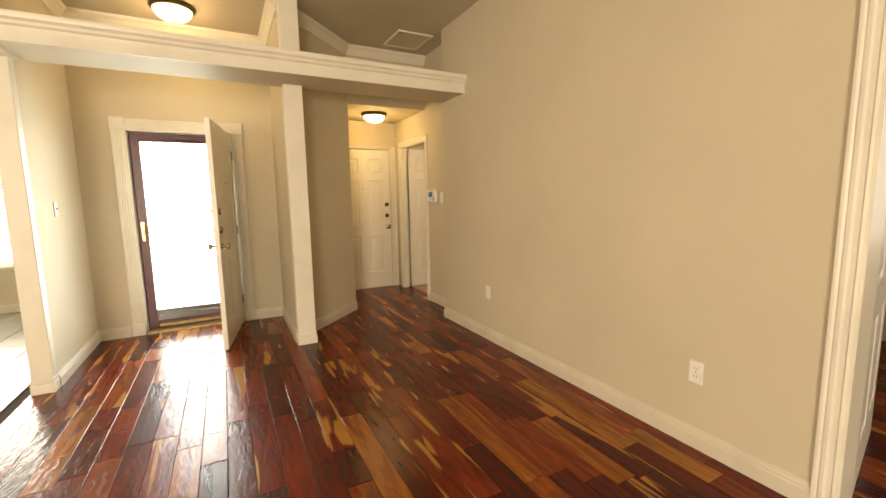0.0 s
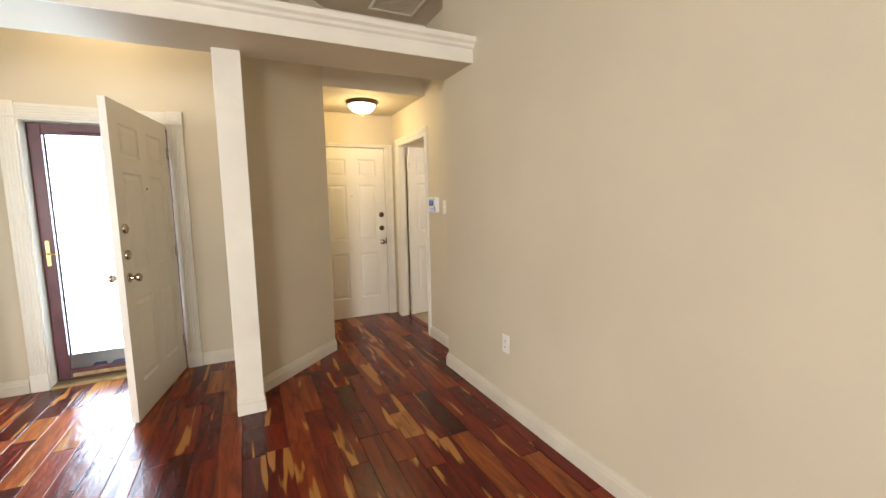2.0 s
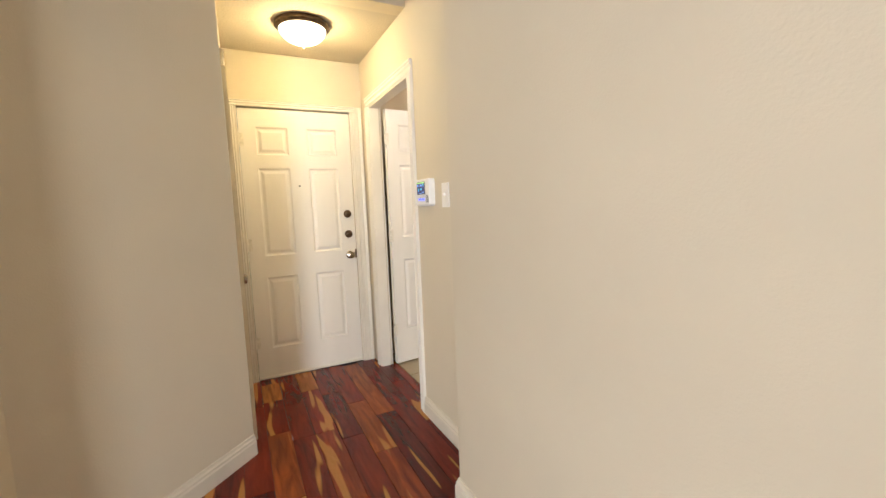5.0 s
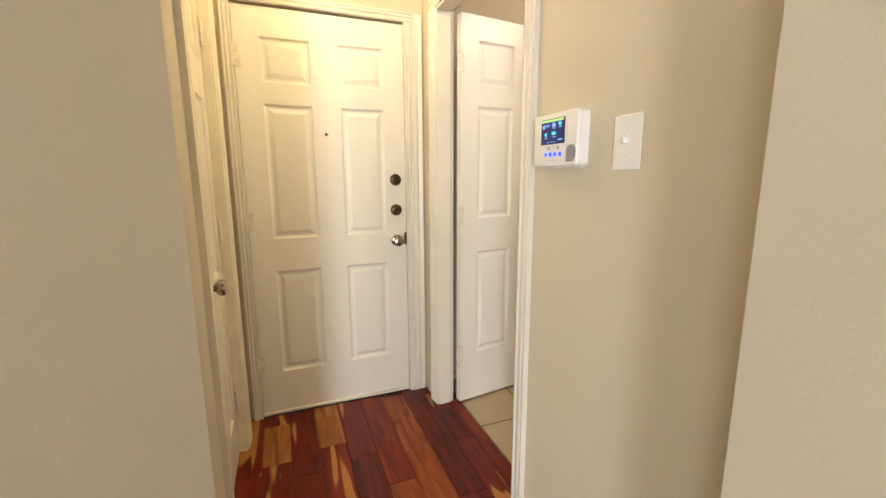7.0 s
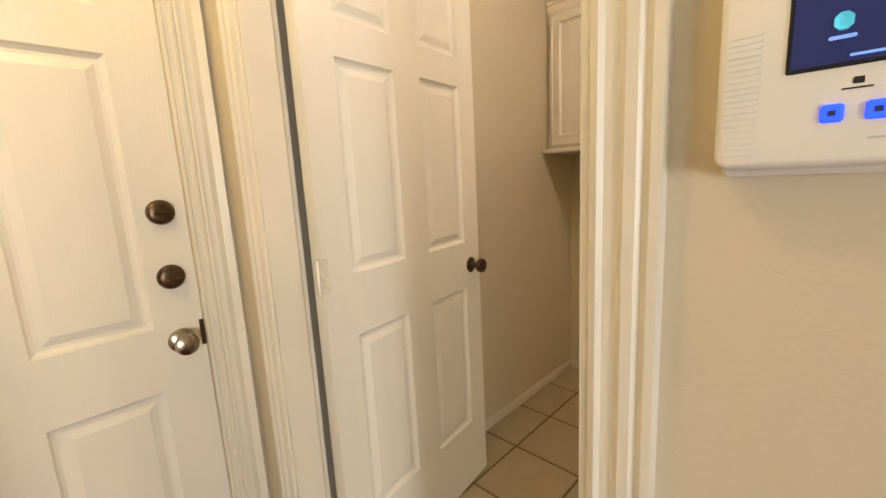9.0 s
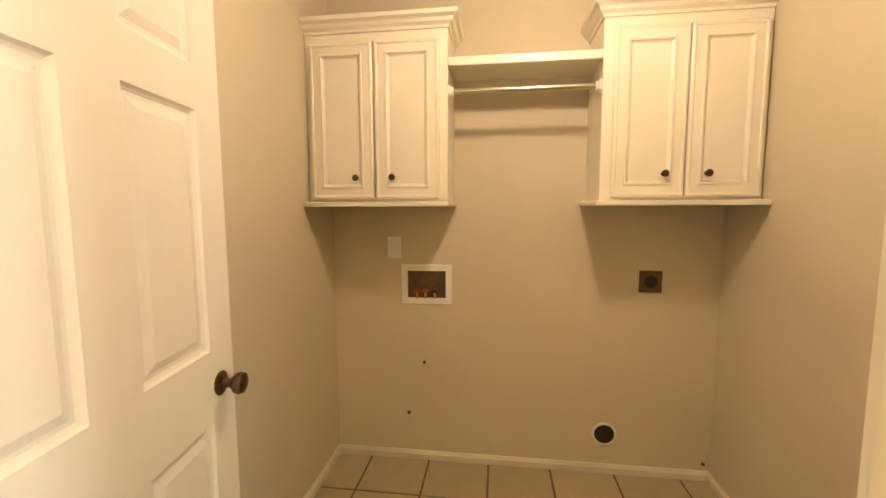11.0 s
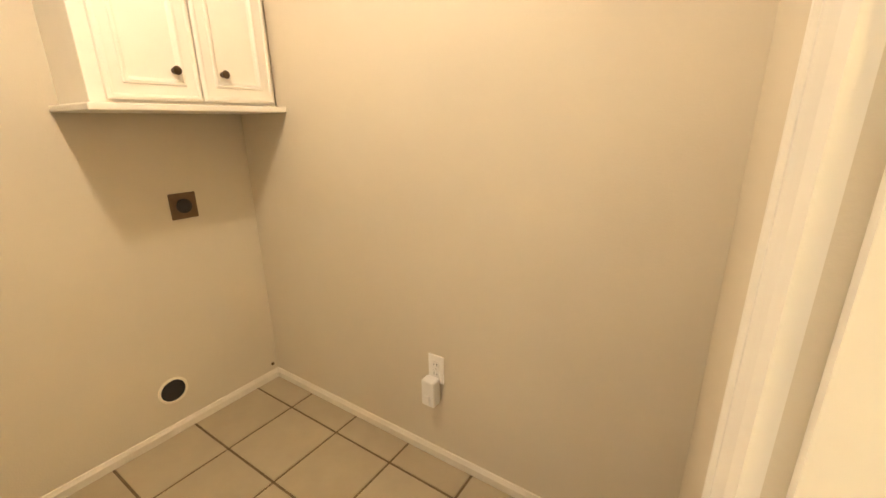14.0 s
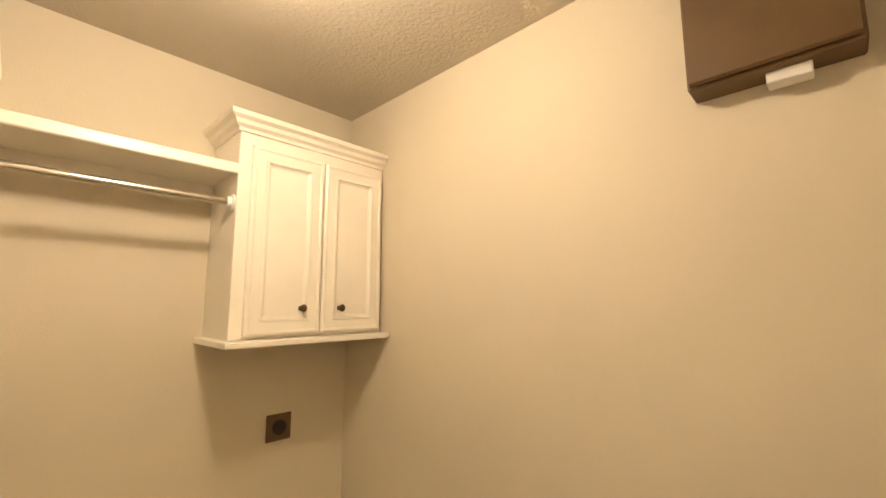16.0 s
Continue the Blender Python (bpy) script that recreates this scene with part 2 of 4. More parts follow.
def tube(points, radius, bm=None, seg=10):
    bm = bm or bmesh.new()
    pts = [Vector(p) for p in points]
    rings = []
    for i, p in enumerate(pts):
        d = (pts[min(i + 1, len(pts) - 1)] - pts[max(i - 1, 0)]).normalized()
        q = d.to_track_quat("Z", "Y")
        rings.append([bm.verts.new(p + q @ Vector((radius * math.cos(2 * math.pi * j / seg), radius * math.sin(2 * math.pi * j / seg), 0))) for j in range(seg)])
    for a, b in zip(rings, rings[1:]):
        for j in range(seg):
            bm.faces.new((a[j], a[(j + 1) % seg], b[(j + 1) % seg], b[j]))
    bm.faces.new(rings[0][::-1])
    bm.faces.new(rings[-1])
    return bm


def thing(name, m, label, category, group="", kind=""):
    ob = new(name)
    ob.matrix_world = m
    return tagged(ob, label, category, group, kind)


def structure(name, bm, material, label, category, smooth=False):
    return tagged(part(name, bm, material, smooth=smooth), label, category, kind="structure")


# ---- walls, floor, ceiling ----
TOP = 3.06        # living room, foyer and niche ceiling
LOW = 2.43        # hall ceiling
LTOP = 2.505      # laundry ceiling
RX = 3.31         # living room side wall
HX = 3.50         # hall side wall
LX = 3.580       # the same wall seen from the laundry


def wall(name, boxes, label="beige orange-peel textured painted wall", material=PAINT):
    bm = bmesh.new()
    for b in boxes:
        box(*b, bm=bm)
    return structure(name, bm, material, label, "wall")


wall("wall_living_side", [(RX, RX + 0.12, 2.03, 5.28, 0, TOP), (RX, RX + 0.12, 1.16, 2.03, 2.06, TOP), (RX, RX + 0.12, -2.6, 1.16, 0, TOP), (RX, HX, 5.28, 5.40, 0, TOP)])
wall("wall_laundry_corner", [(HX, LX, 5.22, 5.40, 0, TOP)])
wall("wall_hall_side", [(HX, LX, 5.40, 6.250, 0, TOP), (HX, LX, 6.250, 7.06, 2.055, TOP), (HX, LX, 7.06, 7.27, 0, TOP)])
wall("wall_hall_end", [(2.40, 2.587, 7.27, 7.39, 0, TOP), (2.587, 3.396, 7.27, 7.39, 2.045, TOP), (3.396, LX, 7.27, 7.39, 0, TOP)])
wall("wall_hall_closet", [(2.403, 2.523, 6.251, 6.48, 0, TOP), (2.403, 2.523, 6.48, 7.02, 2.045, TOP), (2.403, 2.523, 7.02, 7.27, 0, TOP)])
wall("wall_hall_header", [(2.523, HX, 6.251, 6.37, LOW, TOP)])
bm = bmesh.new()
d = 0.12
q = [(1.86, 5.588), (2.523, 6.251), (2.523 - d, 6.251 + d * 0.42), (1.86, 5.588 + d * 1.42)]
lo, hi = [bm.verts.new((x, y, 0)) for x, y in q], [bm.verts.new((x, y, TOP)) for x, y in q]
for i in range(4):
    bm.faces.new((lo[i], lo[(i + 1) % 4], hi[(i + 1) % 4], hi[i]))
bm.faces.new(lo), bm.faces.new(hi)
structure("wall_diagonal", bm, PAINT, "beige textured wall set at an angle beside the hall", "wall")
wall("wall_foyer_partition", [(1.71, 1.86, 5.39, 6.43, 0, TOP)])
wall("wall_front", [(-0.12, 0.382, 6.43, 6.59, 0, TOP), (0.382, 1.307, 6.43, 6.59, 2.045, TOP), (1.307, 1.86, 6.43, 6.59, 0, TOP)])
wall("wall_foyer_wing", [(-0.105, 0.007, 5.30, 6.43, 0, TOP)])
wall("wall_dining_header", [(-3.4, 0.05, 4.99, 5.30, 2.30, TOP)])
wall("wall_dining_side", [(-0.135, -0.015, 6.59, 8.36, 0, TOP)])
wall("wall_dining_window", [(-3.4, -2.25, 8.36, 8.52, 0, TOP), (-2.25, -1.05, 8.36, 8.52, 0, 0.585), (-2.25, -1.05, 8.36, 8.52, 1.985, TOP), (-1.05, -0.015, 8.36, 8.52, 0, TOP)])
wall("wall_living_far_side", [(-3.52, -3.40, -2.6, -1.2, 0, TOP), (-3.52, -3.40, -1.2, 1.6, 0, 0.3), (-3.52, -3.40, -1.2, 1.6, 2.4, TOP), (-3.52, -3.40, 1.6, 8.52, 0, TOP)])
wall("wall_living_back", [(-3.52, -1.85, -2.6, -2.45, 0, TOP), (-1.85, -0.25, -2.6, -2.45, 0, 0.3), (-1.85, -0.25, -2.6, -2.45, 2.4, TOP), (-0.25, 3.43, -2.6, -2.45, 0, TOP)])
wall("wall_laundry_back", [(5.52, 5.64, 5.22, 7.42, 0, TOP)])
wall("wall_laundry_right", [(LX, 5.52, 5.22, 5.34, 0, TOP)])
wall("wall_laundry_left", [(LX, 5.52, 7.30, 7.42, 0, TOP)])
wall("wall_side_room", [(RX + 0.12, 6.4, 3.4, 3.5, 0, TOP), (RX + 0.12, 6.4, -0.6, -0.5, 0, TOP), (6.3, 6.4, -0.5, 3.4, 0, TOP)])

structure("ceiling", box(-3.52, RX + 0.12, -2.6, 8.52, TOP, TOP + 0.1, bm=box(RX + 0.12, 6.4, -0.6, 7.42, TOP, TOP + 0.1)), CEIL, "textured beige ceiling", "ceiling")
structure("ceiling_hall", box(2.523, HX, 6.37, 7.27, LOW, LOW + 0.08), CEIL, "low textured hall ceiling", "ceiling")
structure("ceiling_laundry", box(LX, 5.52, 5.34, 7.30, LTOP, LTOP + 0.08), CEIL, "textured knock-down laundry ceiling", "ceiling")
structure("subfloor", box(-0.2, 3.62, -2.6, 6.45, -0.12, -0.010, bm=box(3.62, 6.4, -0.6, 3.5, -0.12, -0.010, bm=box(2.40, 3.62, 6.45, 7.39, -0.12, -0.010))), SUBFLOOR, "dark joints under the wooden floor", "floor")
LFLOOR = structure("floor_laundry", box(3.62, 5.64, 5.22, 7.42, -0.12, -0.004), GROUT, "brown-grouted square ceramic tile floor", "floor")
DFLOOR = structure("floor_dining", box(-3.52, -0.2, -2.6, 8.52, -0.12, -0.004), GROUT, "pale square ceramic tile floor", "floor")

# ledge beam over the foyer and the hall
bm = box(0.05, RX, 4.95, 5.40, 2.33, 2.455)
structure("ledge_beam", bm, PAINT, "beige plant-ledge beam spanning foyer and hall", "beam")
CROWN = [(0, 0), (0.010, 0), (0.012, 0.018), (0.028, 0.030), (0.034, 0.046), (0.052, 0.060), (0.056, 0.078), (0.056, 0.090), (0, 0.090)]
bm = sweep(CROWN, (0.05, 4.95, 2.395), (RX, 4.95, 2.395), (0, -1, 0))
box(0.05, RX, 4.93, 5.40, 2.4855, 2.50, bm=bm)
box(0.05, RX, 4.94, 4.95, 2.325, 2.395, bm=bm)
structure("trim_ledge", bm, TRIM, "white stepped crown moulding along the ledge beam", "trim")

# crown mouldings at the high ceiling
BIG = [(0, 0), (0.012, 0), (0.016, -0.0), (0.024, 0.020), (0.050, 0.062), (0.072, 0.080), (0.078, 0.100), (0, 0.100)]
bm = sweep(BIG, (0.007, 6.43, TOP - 0.1), (1.71, 6.43, TOP - 0.1), (0, -1, 0))
sweep(BIG, (1.71, 5.39, TOP - 0.1), (1.71, 6.43, TOP - 0.1), (-1, 0, 0), bm=bm)
sweep(BIG, (0.007, 5.30, TOP - 0.1), (0.007, 6.43, TOP - 0.1), (1, 0, 0), bm=bm)
sweep(BIG, (2.523, 6.251, TOP - 0.1), (HX, 6.251, TOP - 0.1), (0, -1, 0), bm=bm)
sweep(BIG, (1.86, 5.588, TOP - 0.1), (2.523, 6.251, TOP - 0.1), (0.7071, -0.7071, 0), bm=bm)
structure("trim_ceiling", bm, TRIM, "cream crown moulding at the ceiling", "trim")

# baseboards
BASE = [(0, 0), (0.017, 0), (0.017, 0.070), (0.013, 0.078), (0.013, 0.088), (0.008, 0.096), (0.006, 0.108), (0, 0.110)]
SMALL = [(0, 0), (0.013, 0), (0.013, 0.031), (0.009, 0.038), (0.005, 0.047), (0, 0.049)]


def baseboard(name, runs, profile, material, label):
    bm = bmesh.new()
    for a, b, out, ca, cb in runs:
        sweep(profile, (*a, 0), (*b, 0), (*out, 0), bm=bm, cut_a=ca, cut_b=cb)
    structure(name, bm, material, label, "baseboard")


s = 0.70711
baseboard("baseboard_living", [((RX, 2.106), (RX, 5.40), (-1, 0), 0, 1), ((RX, 5.40), (HX, 5.40), (0, 1), 1, -1), ((HX, 5.40), (HX, 6.182), (-1, 0), -1, 0),
                               ((2.523, 6.251), (1.86, 5.588), (s, -s), 0, 0), ((RX, -2.45), (RX, 1.08), (-1, 0), 0, 0)], BASE, SKIRT, "cream stepped baseboard")
baseboard("baseboard_foyer", [((1.71, 6.43), (1.71, 5.39), (-1, 0), -1, 0), ((1.415, 6.43), (1.71, 6.43), (0, -1), 0, -1),
                              ((0.007, 6.43), (0.27, 6.43), (0, -1), -1, 0), ((0.007, 5.30), (0.007, 6.43), (1, 0), 0, -1)], BASE, SKIRT, "cream stepped baseboard")
baseboard("baseboard_laundry", [((5.52, 5.34), (5.52, 7.30), (-1, 0), -1, -1), ((LX, 5.34), (5.52, 5.34), (0, 1), -1, -1), ((LX, 7.30), (5.52, 7.30), (0, -1), -1, -1),
                                ((LX, 5.34), (LX, 6.168), (1, 0), -1, 0)], SMALL, SKIRT, "small cream laundry baseboard")
baseboard("baseboard_dining", [((-3.40, 8.36), (-0.135, 8.36), (0, -1), -1, -1)], BASE, SKIRT, "cream stepped baseboard")


def column(name, x0, x1, y0, y1, z0, z1, base=True):
    bm = box(x0, x1, y0, y1, z0, z1, 0.004)
    if base:
        box(x0 - 0.008, x1 + 0.008, y0 - 0.012, y1, 0, 0.075, 0.003, bm)
        box(x0 - 0.004, x1 + 0.004, y0 - 0.007, y1, 0.075, 0.105, 0.004, bm)
    structure(name, bm, TRIM, "white painted square column end with stepped base", "column")


column("column_foyer", 1.705, 1.865, 5.288, 5.39, 0, 2.33)
column("column_foyer_upper", 1.705, 1.865, 5.288, 5.39, 2.50, TOP, False)
column("column_dining", -0.11, 0.012, 5.215, 5.30, 0, 2.33)

# ---- doors ----


def panelled(w, h, t, cols, rows, profile):
    """A moulded door leaf: x 0..w, y 0..t, z 0..h, with nested panels on both faces."""
    bm = bmesh.new()
    xs = sorted({0, w, *[v for c in cols for v in c]})
    zs = sorted({0, h, *[v for r in rows for v in r]})
    for y, side in ((0, -1), (t, 1)):
        for xa, xb in zip(xs, xs[1:]):
            for za, zb in zip(zs, zs[1:]):
                if any(abs(xa - c[0]) < 1e-6 for c in cols) and any(abs(za - r[0]) < 1e-6 for r in rows):
                    last = None
                    for inset, depth in profile:
                        yy = y + side * depth
                        ring = [bm.verts.new((x, yy, z)) for x, z in ((xa + inset, za + inset), (xb - inset, za + inset), (xb - inset, zb - inset), (xa + inset, zb - inset))]
                        if last:
                            for i in range(4):
                                bm.faces.new((last[i], last[(i + 1) % 4], ring[(i + 1) % 4], ring[i]))
                        last = ring
                    bm.faces.new(last)
                else:
                    bm.faces.new([bm.verts.new((x, y, z)) for x, z in ((xa, za), (xb, za), (xb, zb), (xa, zb))])
    bmesh.ops.remove_doubles(bm, verts=bm.verts, dist=1e-5)
    for (x0, z0), (x1, z1) in (((0, 0), (w, 0)), ((w, 0), (w, h)), ((w, h), (0, h)), ((0, h), (0, 0))):
        bm.faces.new([bm.verts.new(c) for c in ((x0, 0, z0), (x1, 0, z1), (x1, t, z1), (x0, t, z0))])
    bmesh.ops.remove_doubles(bm, verts=bm.verts, dist=1e-5)
    return bm


MOULD = [(0, 0), (0.005, -0.007), (0.012, -0.011), (0.020, -0.011), (0.040, -0.003)]


ROWS = ((0.226, 0.774), (0.940, 1.593), (1.692, 1.894))


def six_panel(w, h, st=0.137, mid=0.170, rows=ROWS):
    st, mid = st * w, mid * w
    pw = (w - 2 * st - mid) / 2
    return panelled(w, h, 0.040, [(st, st + pw), (st + pw + mid, w - st)], rows, MOULD)


KNOB = [(0.030, 0.0), (0.031, 0.005), (0.026, 0.009), (0.013, 0.012), (0.011, 0.028), (0.016, 0.034), (0.025, 0.042), (0.028, 0.052), (0.025, 0.062), (0.014, 0.067), (0.004, 0.068)]
BOLT = [(0.031, 0.0), (0.031, 0.008), (0.028, 0.014), (0.022, 0.017), (0.004, 0.018)]


def facing(x, y, z, out):
    """A pose whose z axis points along +y or -y (out = 1 or -1) or x ('x', '-x')."""
    turn = {1: (-90, 0, 0), -1: (90, 0, 0), "x": (0, 90, 0), "-x": (0, -90, 0)}[out]
    return pose(x, y, z, *turn)


def hinge(parent, x, y, z, material=HINGE, h=0.09):
    bm = box(x - 0.002, x + 0.030, y - 0.003, y + 0.003, z - h / 2, z + h / 2)
    ob = part("hinge", lathe([(0.0065, -h / 2), (0.0065, h / 2)], pose(x, y, z), 10, bm), material, parent)
    return ob


def door_hardware(door, x, z, sides, bolts=(), material=BRONZE, knob=None):
    for side in sides:
        y = -0.001 if side < 0 else 0.041
        part("door_knob", lathe(KNOB, facing(x, y, z, side), 28), knob or material, door, smooth=True)
        for b in bolts:
            bolt = part("deadbolt", lathe(BOLT, facing(x, y, b, side), 28), material, door, smooth=True)
            if side < 0:
                part("thumb_turn", box(x - 0.016, x + 0.016, y - 0.030, y - 0.016, b - 0.005, b + 0.005, 0.003), material, bolt)


# garage door at the hall's end
DG = thing("door_1", pose(2.590, 7.285, 0.012), "closed white six-panel door with two deadbolts at the hall end", "door", kind="structure")
part("leaf", six_panel(0.805, 2.026), DOOR, DG)
door_hardware(DG, 0.749, 0.898, (-1,), (1.068, 1.232), BRONZE, NICKEL)
part("peephole", lathe([(0.007, 0), (0.007, 0.004), (0.003, 0.005)], facing(0.395, 0.0, 1.46, -1), 14), BLACK, DG)
for z in (0.28, 1.03, 1.80):
    hinge(DG, -0.002, -0.006, z)
part("latch_edge", box(0.795, 0.812, -0.004, 0.0, 0.87, 0.94), BRONZE, DG)

part("bottom_sweep", box(0.0, 0.805, -0.012, 0.0, -0.010, 0.006, 0.002), TRIM, DG)

# laundry door, standing open into the laundry
DL = thing("door_2", pose(3.594, 7.020, 0.012, 0, 0, 7.5), "white six-panel door standing open into the laundry", "door", kind="structure")
leaf = part("leaf", six_panel(0.765, 2.026, 0.133, 0.158, ((0.275, 0.850), (1.030, 1.601), (1.700, 1.912))), DOOR, DL)
leaf.matrix_local = pose(0.020, -0.004, 0)
door_hardware(DL, 0.722, 0.935, (-1, 1), (), BRONZE)
for z in (0.28, 1.045, 1.80):
    hinge(DL, 0.006, -0.006, z)

# front door, standing open into the foyer
ang = math.degrees(math.atan2(5.487 - 6.405, 1.090 - 1.250))
DF = thing("door_3", pose(1.250, 6.405, 0.012, 0, 0, ang), "white six-panel front door standing wide open", "door", kind="structure")
part("leaf", six_panel(0.935, 2.026, 0.135, 0.15), DOOR, DF)
door_hardware(DF, 0.865, 0.93, (-1, 1), (), NICKEL)
for side, y in ((-1, -0.001), (1, 0.041)):
    for b in (1.075, 1.24):
        bolt = part("deadbolt", lathe(BOLT, facing(0.865, y, b, side), 28), NICKEL, DF, smooth=True)
        part("thumb_turn", box(0.849, 0.881, y + side * 0.016 - 0.007, y + side * 0.016 + 0.007, b - 0.005, b + 0.005, 0.003), NICKEL, bolt)
for z in (0.25, 1.02, 1.80):
    hinge(DF, -0.004, 0.044, z, NICKEL)
part("peephole", lathe([(0.007, 0), (0.007, 0.004), (0.003, 0.005)], facing(0.467, 0.04, 1.50, 1), 14), BLACK, DF)

# hall closet door
DC = thing("door_4", pose(2.495, 6.493, 0.012, 0, 0, 90), "closed cream narrow closet door with round knob", "door", kind="structure")
part("leaf", panelled(0.513, 2.02, 0.035, [(0.075, 0.222), (0.291, 0.438)], [(0.20, 0.72), (0.86, 1.545), (1.685, 1.90)], MOULD), WORN, DC)
door_hardware(DC, 0.075, 0.885, (-1,), (), NICKEL)
for z in (0.25, 1.02, 1.80):
    hinge(DC, 0.511, -0.008, z)
part("strike_plate", box(-0.010, -0.003, -0.016, 0.004, 0.845, 0.925, 0.001), BLACK, DC)

# casings: fluted profile round each opening
CASE = [(0, 0), (0.010, 0), (0.014, 0.010), (0.010, 0.016), (0.010, 0.032), (0.017, 0.040), (0.017, 0.052), (0.013, 0.058), (0.019, 0.066), (0.019, 0.076), (0, 0.076)]


def casing(name, face, along, u0, u1, top, out, material=TRIM, width=0.076, jamb=0.0, foot=True):
    """face: the wall plane's coordinate; along: 'x' or 'y'; the opening runs u0..u1."""
    k = width / 0.076
    prof = [(o, w * k) for o, w in CASE]
    bm = bmesh.new()

    def place(u, z):
        return (u, face, z) if along == "x" else (face, u, z)

    o = (0, out, 0) if along == "x" else (out, 0, 0)
    uv = Vector((1, 0, 0)) if along == "x" else Vector((0, 1, 0))
    sweep(prof, place(u0, 0), place(u0, top), o, up=-uv, bm=bm)
    sweep(prof, place(u1, 0), place(u1, top), o, up=uv, bm=bm)
    sweep(prof, place(u0 - width, top), place(u1 + width, top), o, up=(0, 0, 1), bm=bm)
    if jamb:
        a, b = sorted((face - out * jamb, face + out * 0.004))
        for ua, ub, za, zb in ((u0, u0 + 0.012, 0, top), (u1 - 0.012, u1, 0, top), (u0 + 0.012, u1 - 0.012, top - 0.012, top)):
            if along == "x":
                box(ua, ub, a, b, za, zb, bm=bm)
            else:
                box(a, b, ua, ub, za, zb, bm=bm)
    return structure(name, bm, material, "white moulded casing around a doorway", "door casing")


casing("trim_garage_door", 7.27, "x", 2.587, 3.396, 2.045, -1, width=0.042)
bm = sweep([(0, 0), (0.012, 0), (0.016, 0.015), (0.012, 0.03), (0.019, 0.05), (0.019, 0.038), (0, 0.038)][:5] + [(0, 0.05)], (3.438, 7.27, 0), (3.438, 7.27, 2.087), (0, -1, 0), up=(1, 0, 0))
structure("trim_garage_edge", bm, TRIM, "white outer casing strip beside the hall door", "trim")
casing("trim_laundry_door", HX, "y", 6.250, 7.06, 2.055, -1, width=0.068, jamb=0.070)
casing("trim_laundry_inside", LX, "y", 6.250, 7.06, 2.055, 1, width=0.070)
casing("trim_closet_door", 2.523, "y", 6.48, 7.02, 2.045, 1, WORN, width=0.085, jamb=0.10)
casing("trim_side_doorway", RX, "y", 1.16, 2.03, 2.06, -1, width=0.076, jamb=0.124)

# front door casing with corner blocks
bm = bmesh.new()
for u0, u1 in ((0.282, 0.382), (1.307, 1.407)):
    box(u0, u1, 6.413, 6.43, 0, 2.045, 0.003, bm)
    for i in range(4):
        c = u0 + 0.020 + i * 0.020
        box(c - 0.006, c + 0.006, 6.408, 6.416, 0.14, 2.03, 0.002, bm)
    box(u0 - 0.006, u1 + 0.006, 6.404, 6.43, 2.045, 2.155, 0.004, bm)
    box(u0 + 0.02, u1 - 0.02, 6.398, 6.406, 2.07, 2.13, 0.003, bm)
    box(u0 - 0.004, u1 + 0.004, 6.406, 6.43, 0, 0.13, 0.003, bm)
box(0.388, 1.301, 6.413, 6.43, 2.045, 2.145, 0.003, bm)
for i in range(4):
    box(0.388, 1.301, 6.408, 6.416, 2.06 + i * 0.02, 2.072 + i * 0.02, 0.002, bm)
for u0, u1 in ((0.382, 0.394), (1.295, 1.307)):
    box(u0, u1, 6.43, 6.59, 0.02, 2.045, bm=bm)
box(0.394, 1.295, 6.43, 6.59, 2.033, 2.045, bm=bm)
structure("trim_front_door", bm, TRIM, "white fluted casing with corner blocks round the front door", "door casing")
structure("threshold", box(0.394, 1.295, 6.415, 6.60, -0.004, 0.022, 0.005), SILL, "brass-coloured door threshold", "threshold")

# storm door with full glass
SD = thing("storm_door", pose(0.396, 6.53, 0.024), "closed maroon storm door with one tall pane", "door", kind="structure")
w, h = 0.897, 2.005
fr = box(0.004, 0.085, 0, 0.035, 0, h, 0.003)
box(w - 0.085, w - 0.004, 0, 0.035, 0, h, 0.003, fr)
box(0.085, w - 0.085, 0, 0.035, h - 0.085, h, 0.003, fr)
box(0.085, w - 0.085, 0, 0.035, 0, 0.075, 0.003, fr)
part("door_frame", fr, MAROON, SD)
pane = part("pane", box(0.08, w - 0.08, 0.014, 0.018, 0.07, h - 0.08), CLEAR, SD)
pane.visible_shadow = False
hd = part("handle_plate", box(0.030, 0.058, -0.010, 0.0, 0.92, 1.12, 0.003), BRASS, SD)
part("lever", tube([(0.044, -0.008, 1.02), (0.044, -0.045, 1.02), (0.060, -0.052, 1.018), (0.130, -0.052, 1.012)], 0.007), BRASS, hd, smooth=True)
part("kick_rail", box(0.10, w - 0.10, -0.006, 0.0, 0.015, 0.045, 0.002), SILL, SD)
part("closer_tube", tube([(0.25, -0.04, 1.93), (0.62, -0.04, 1.93)], 0.013), MAROON, SD, smooth=True)

# ---- lamps ----


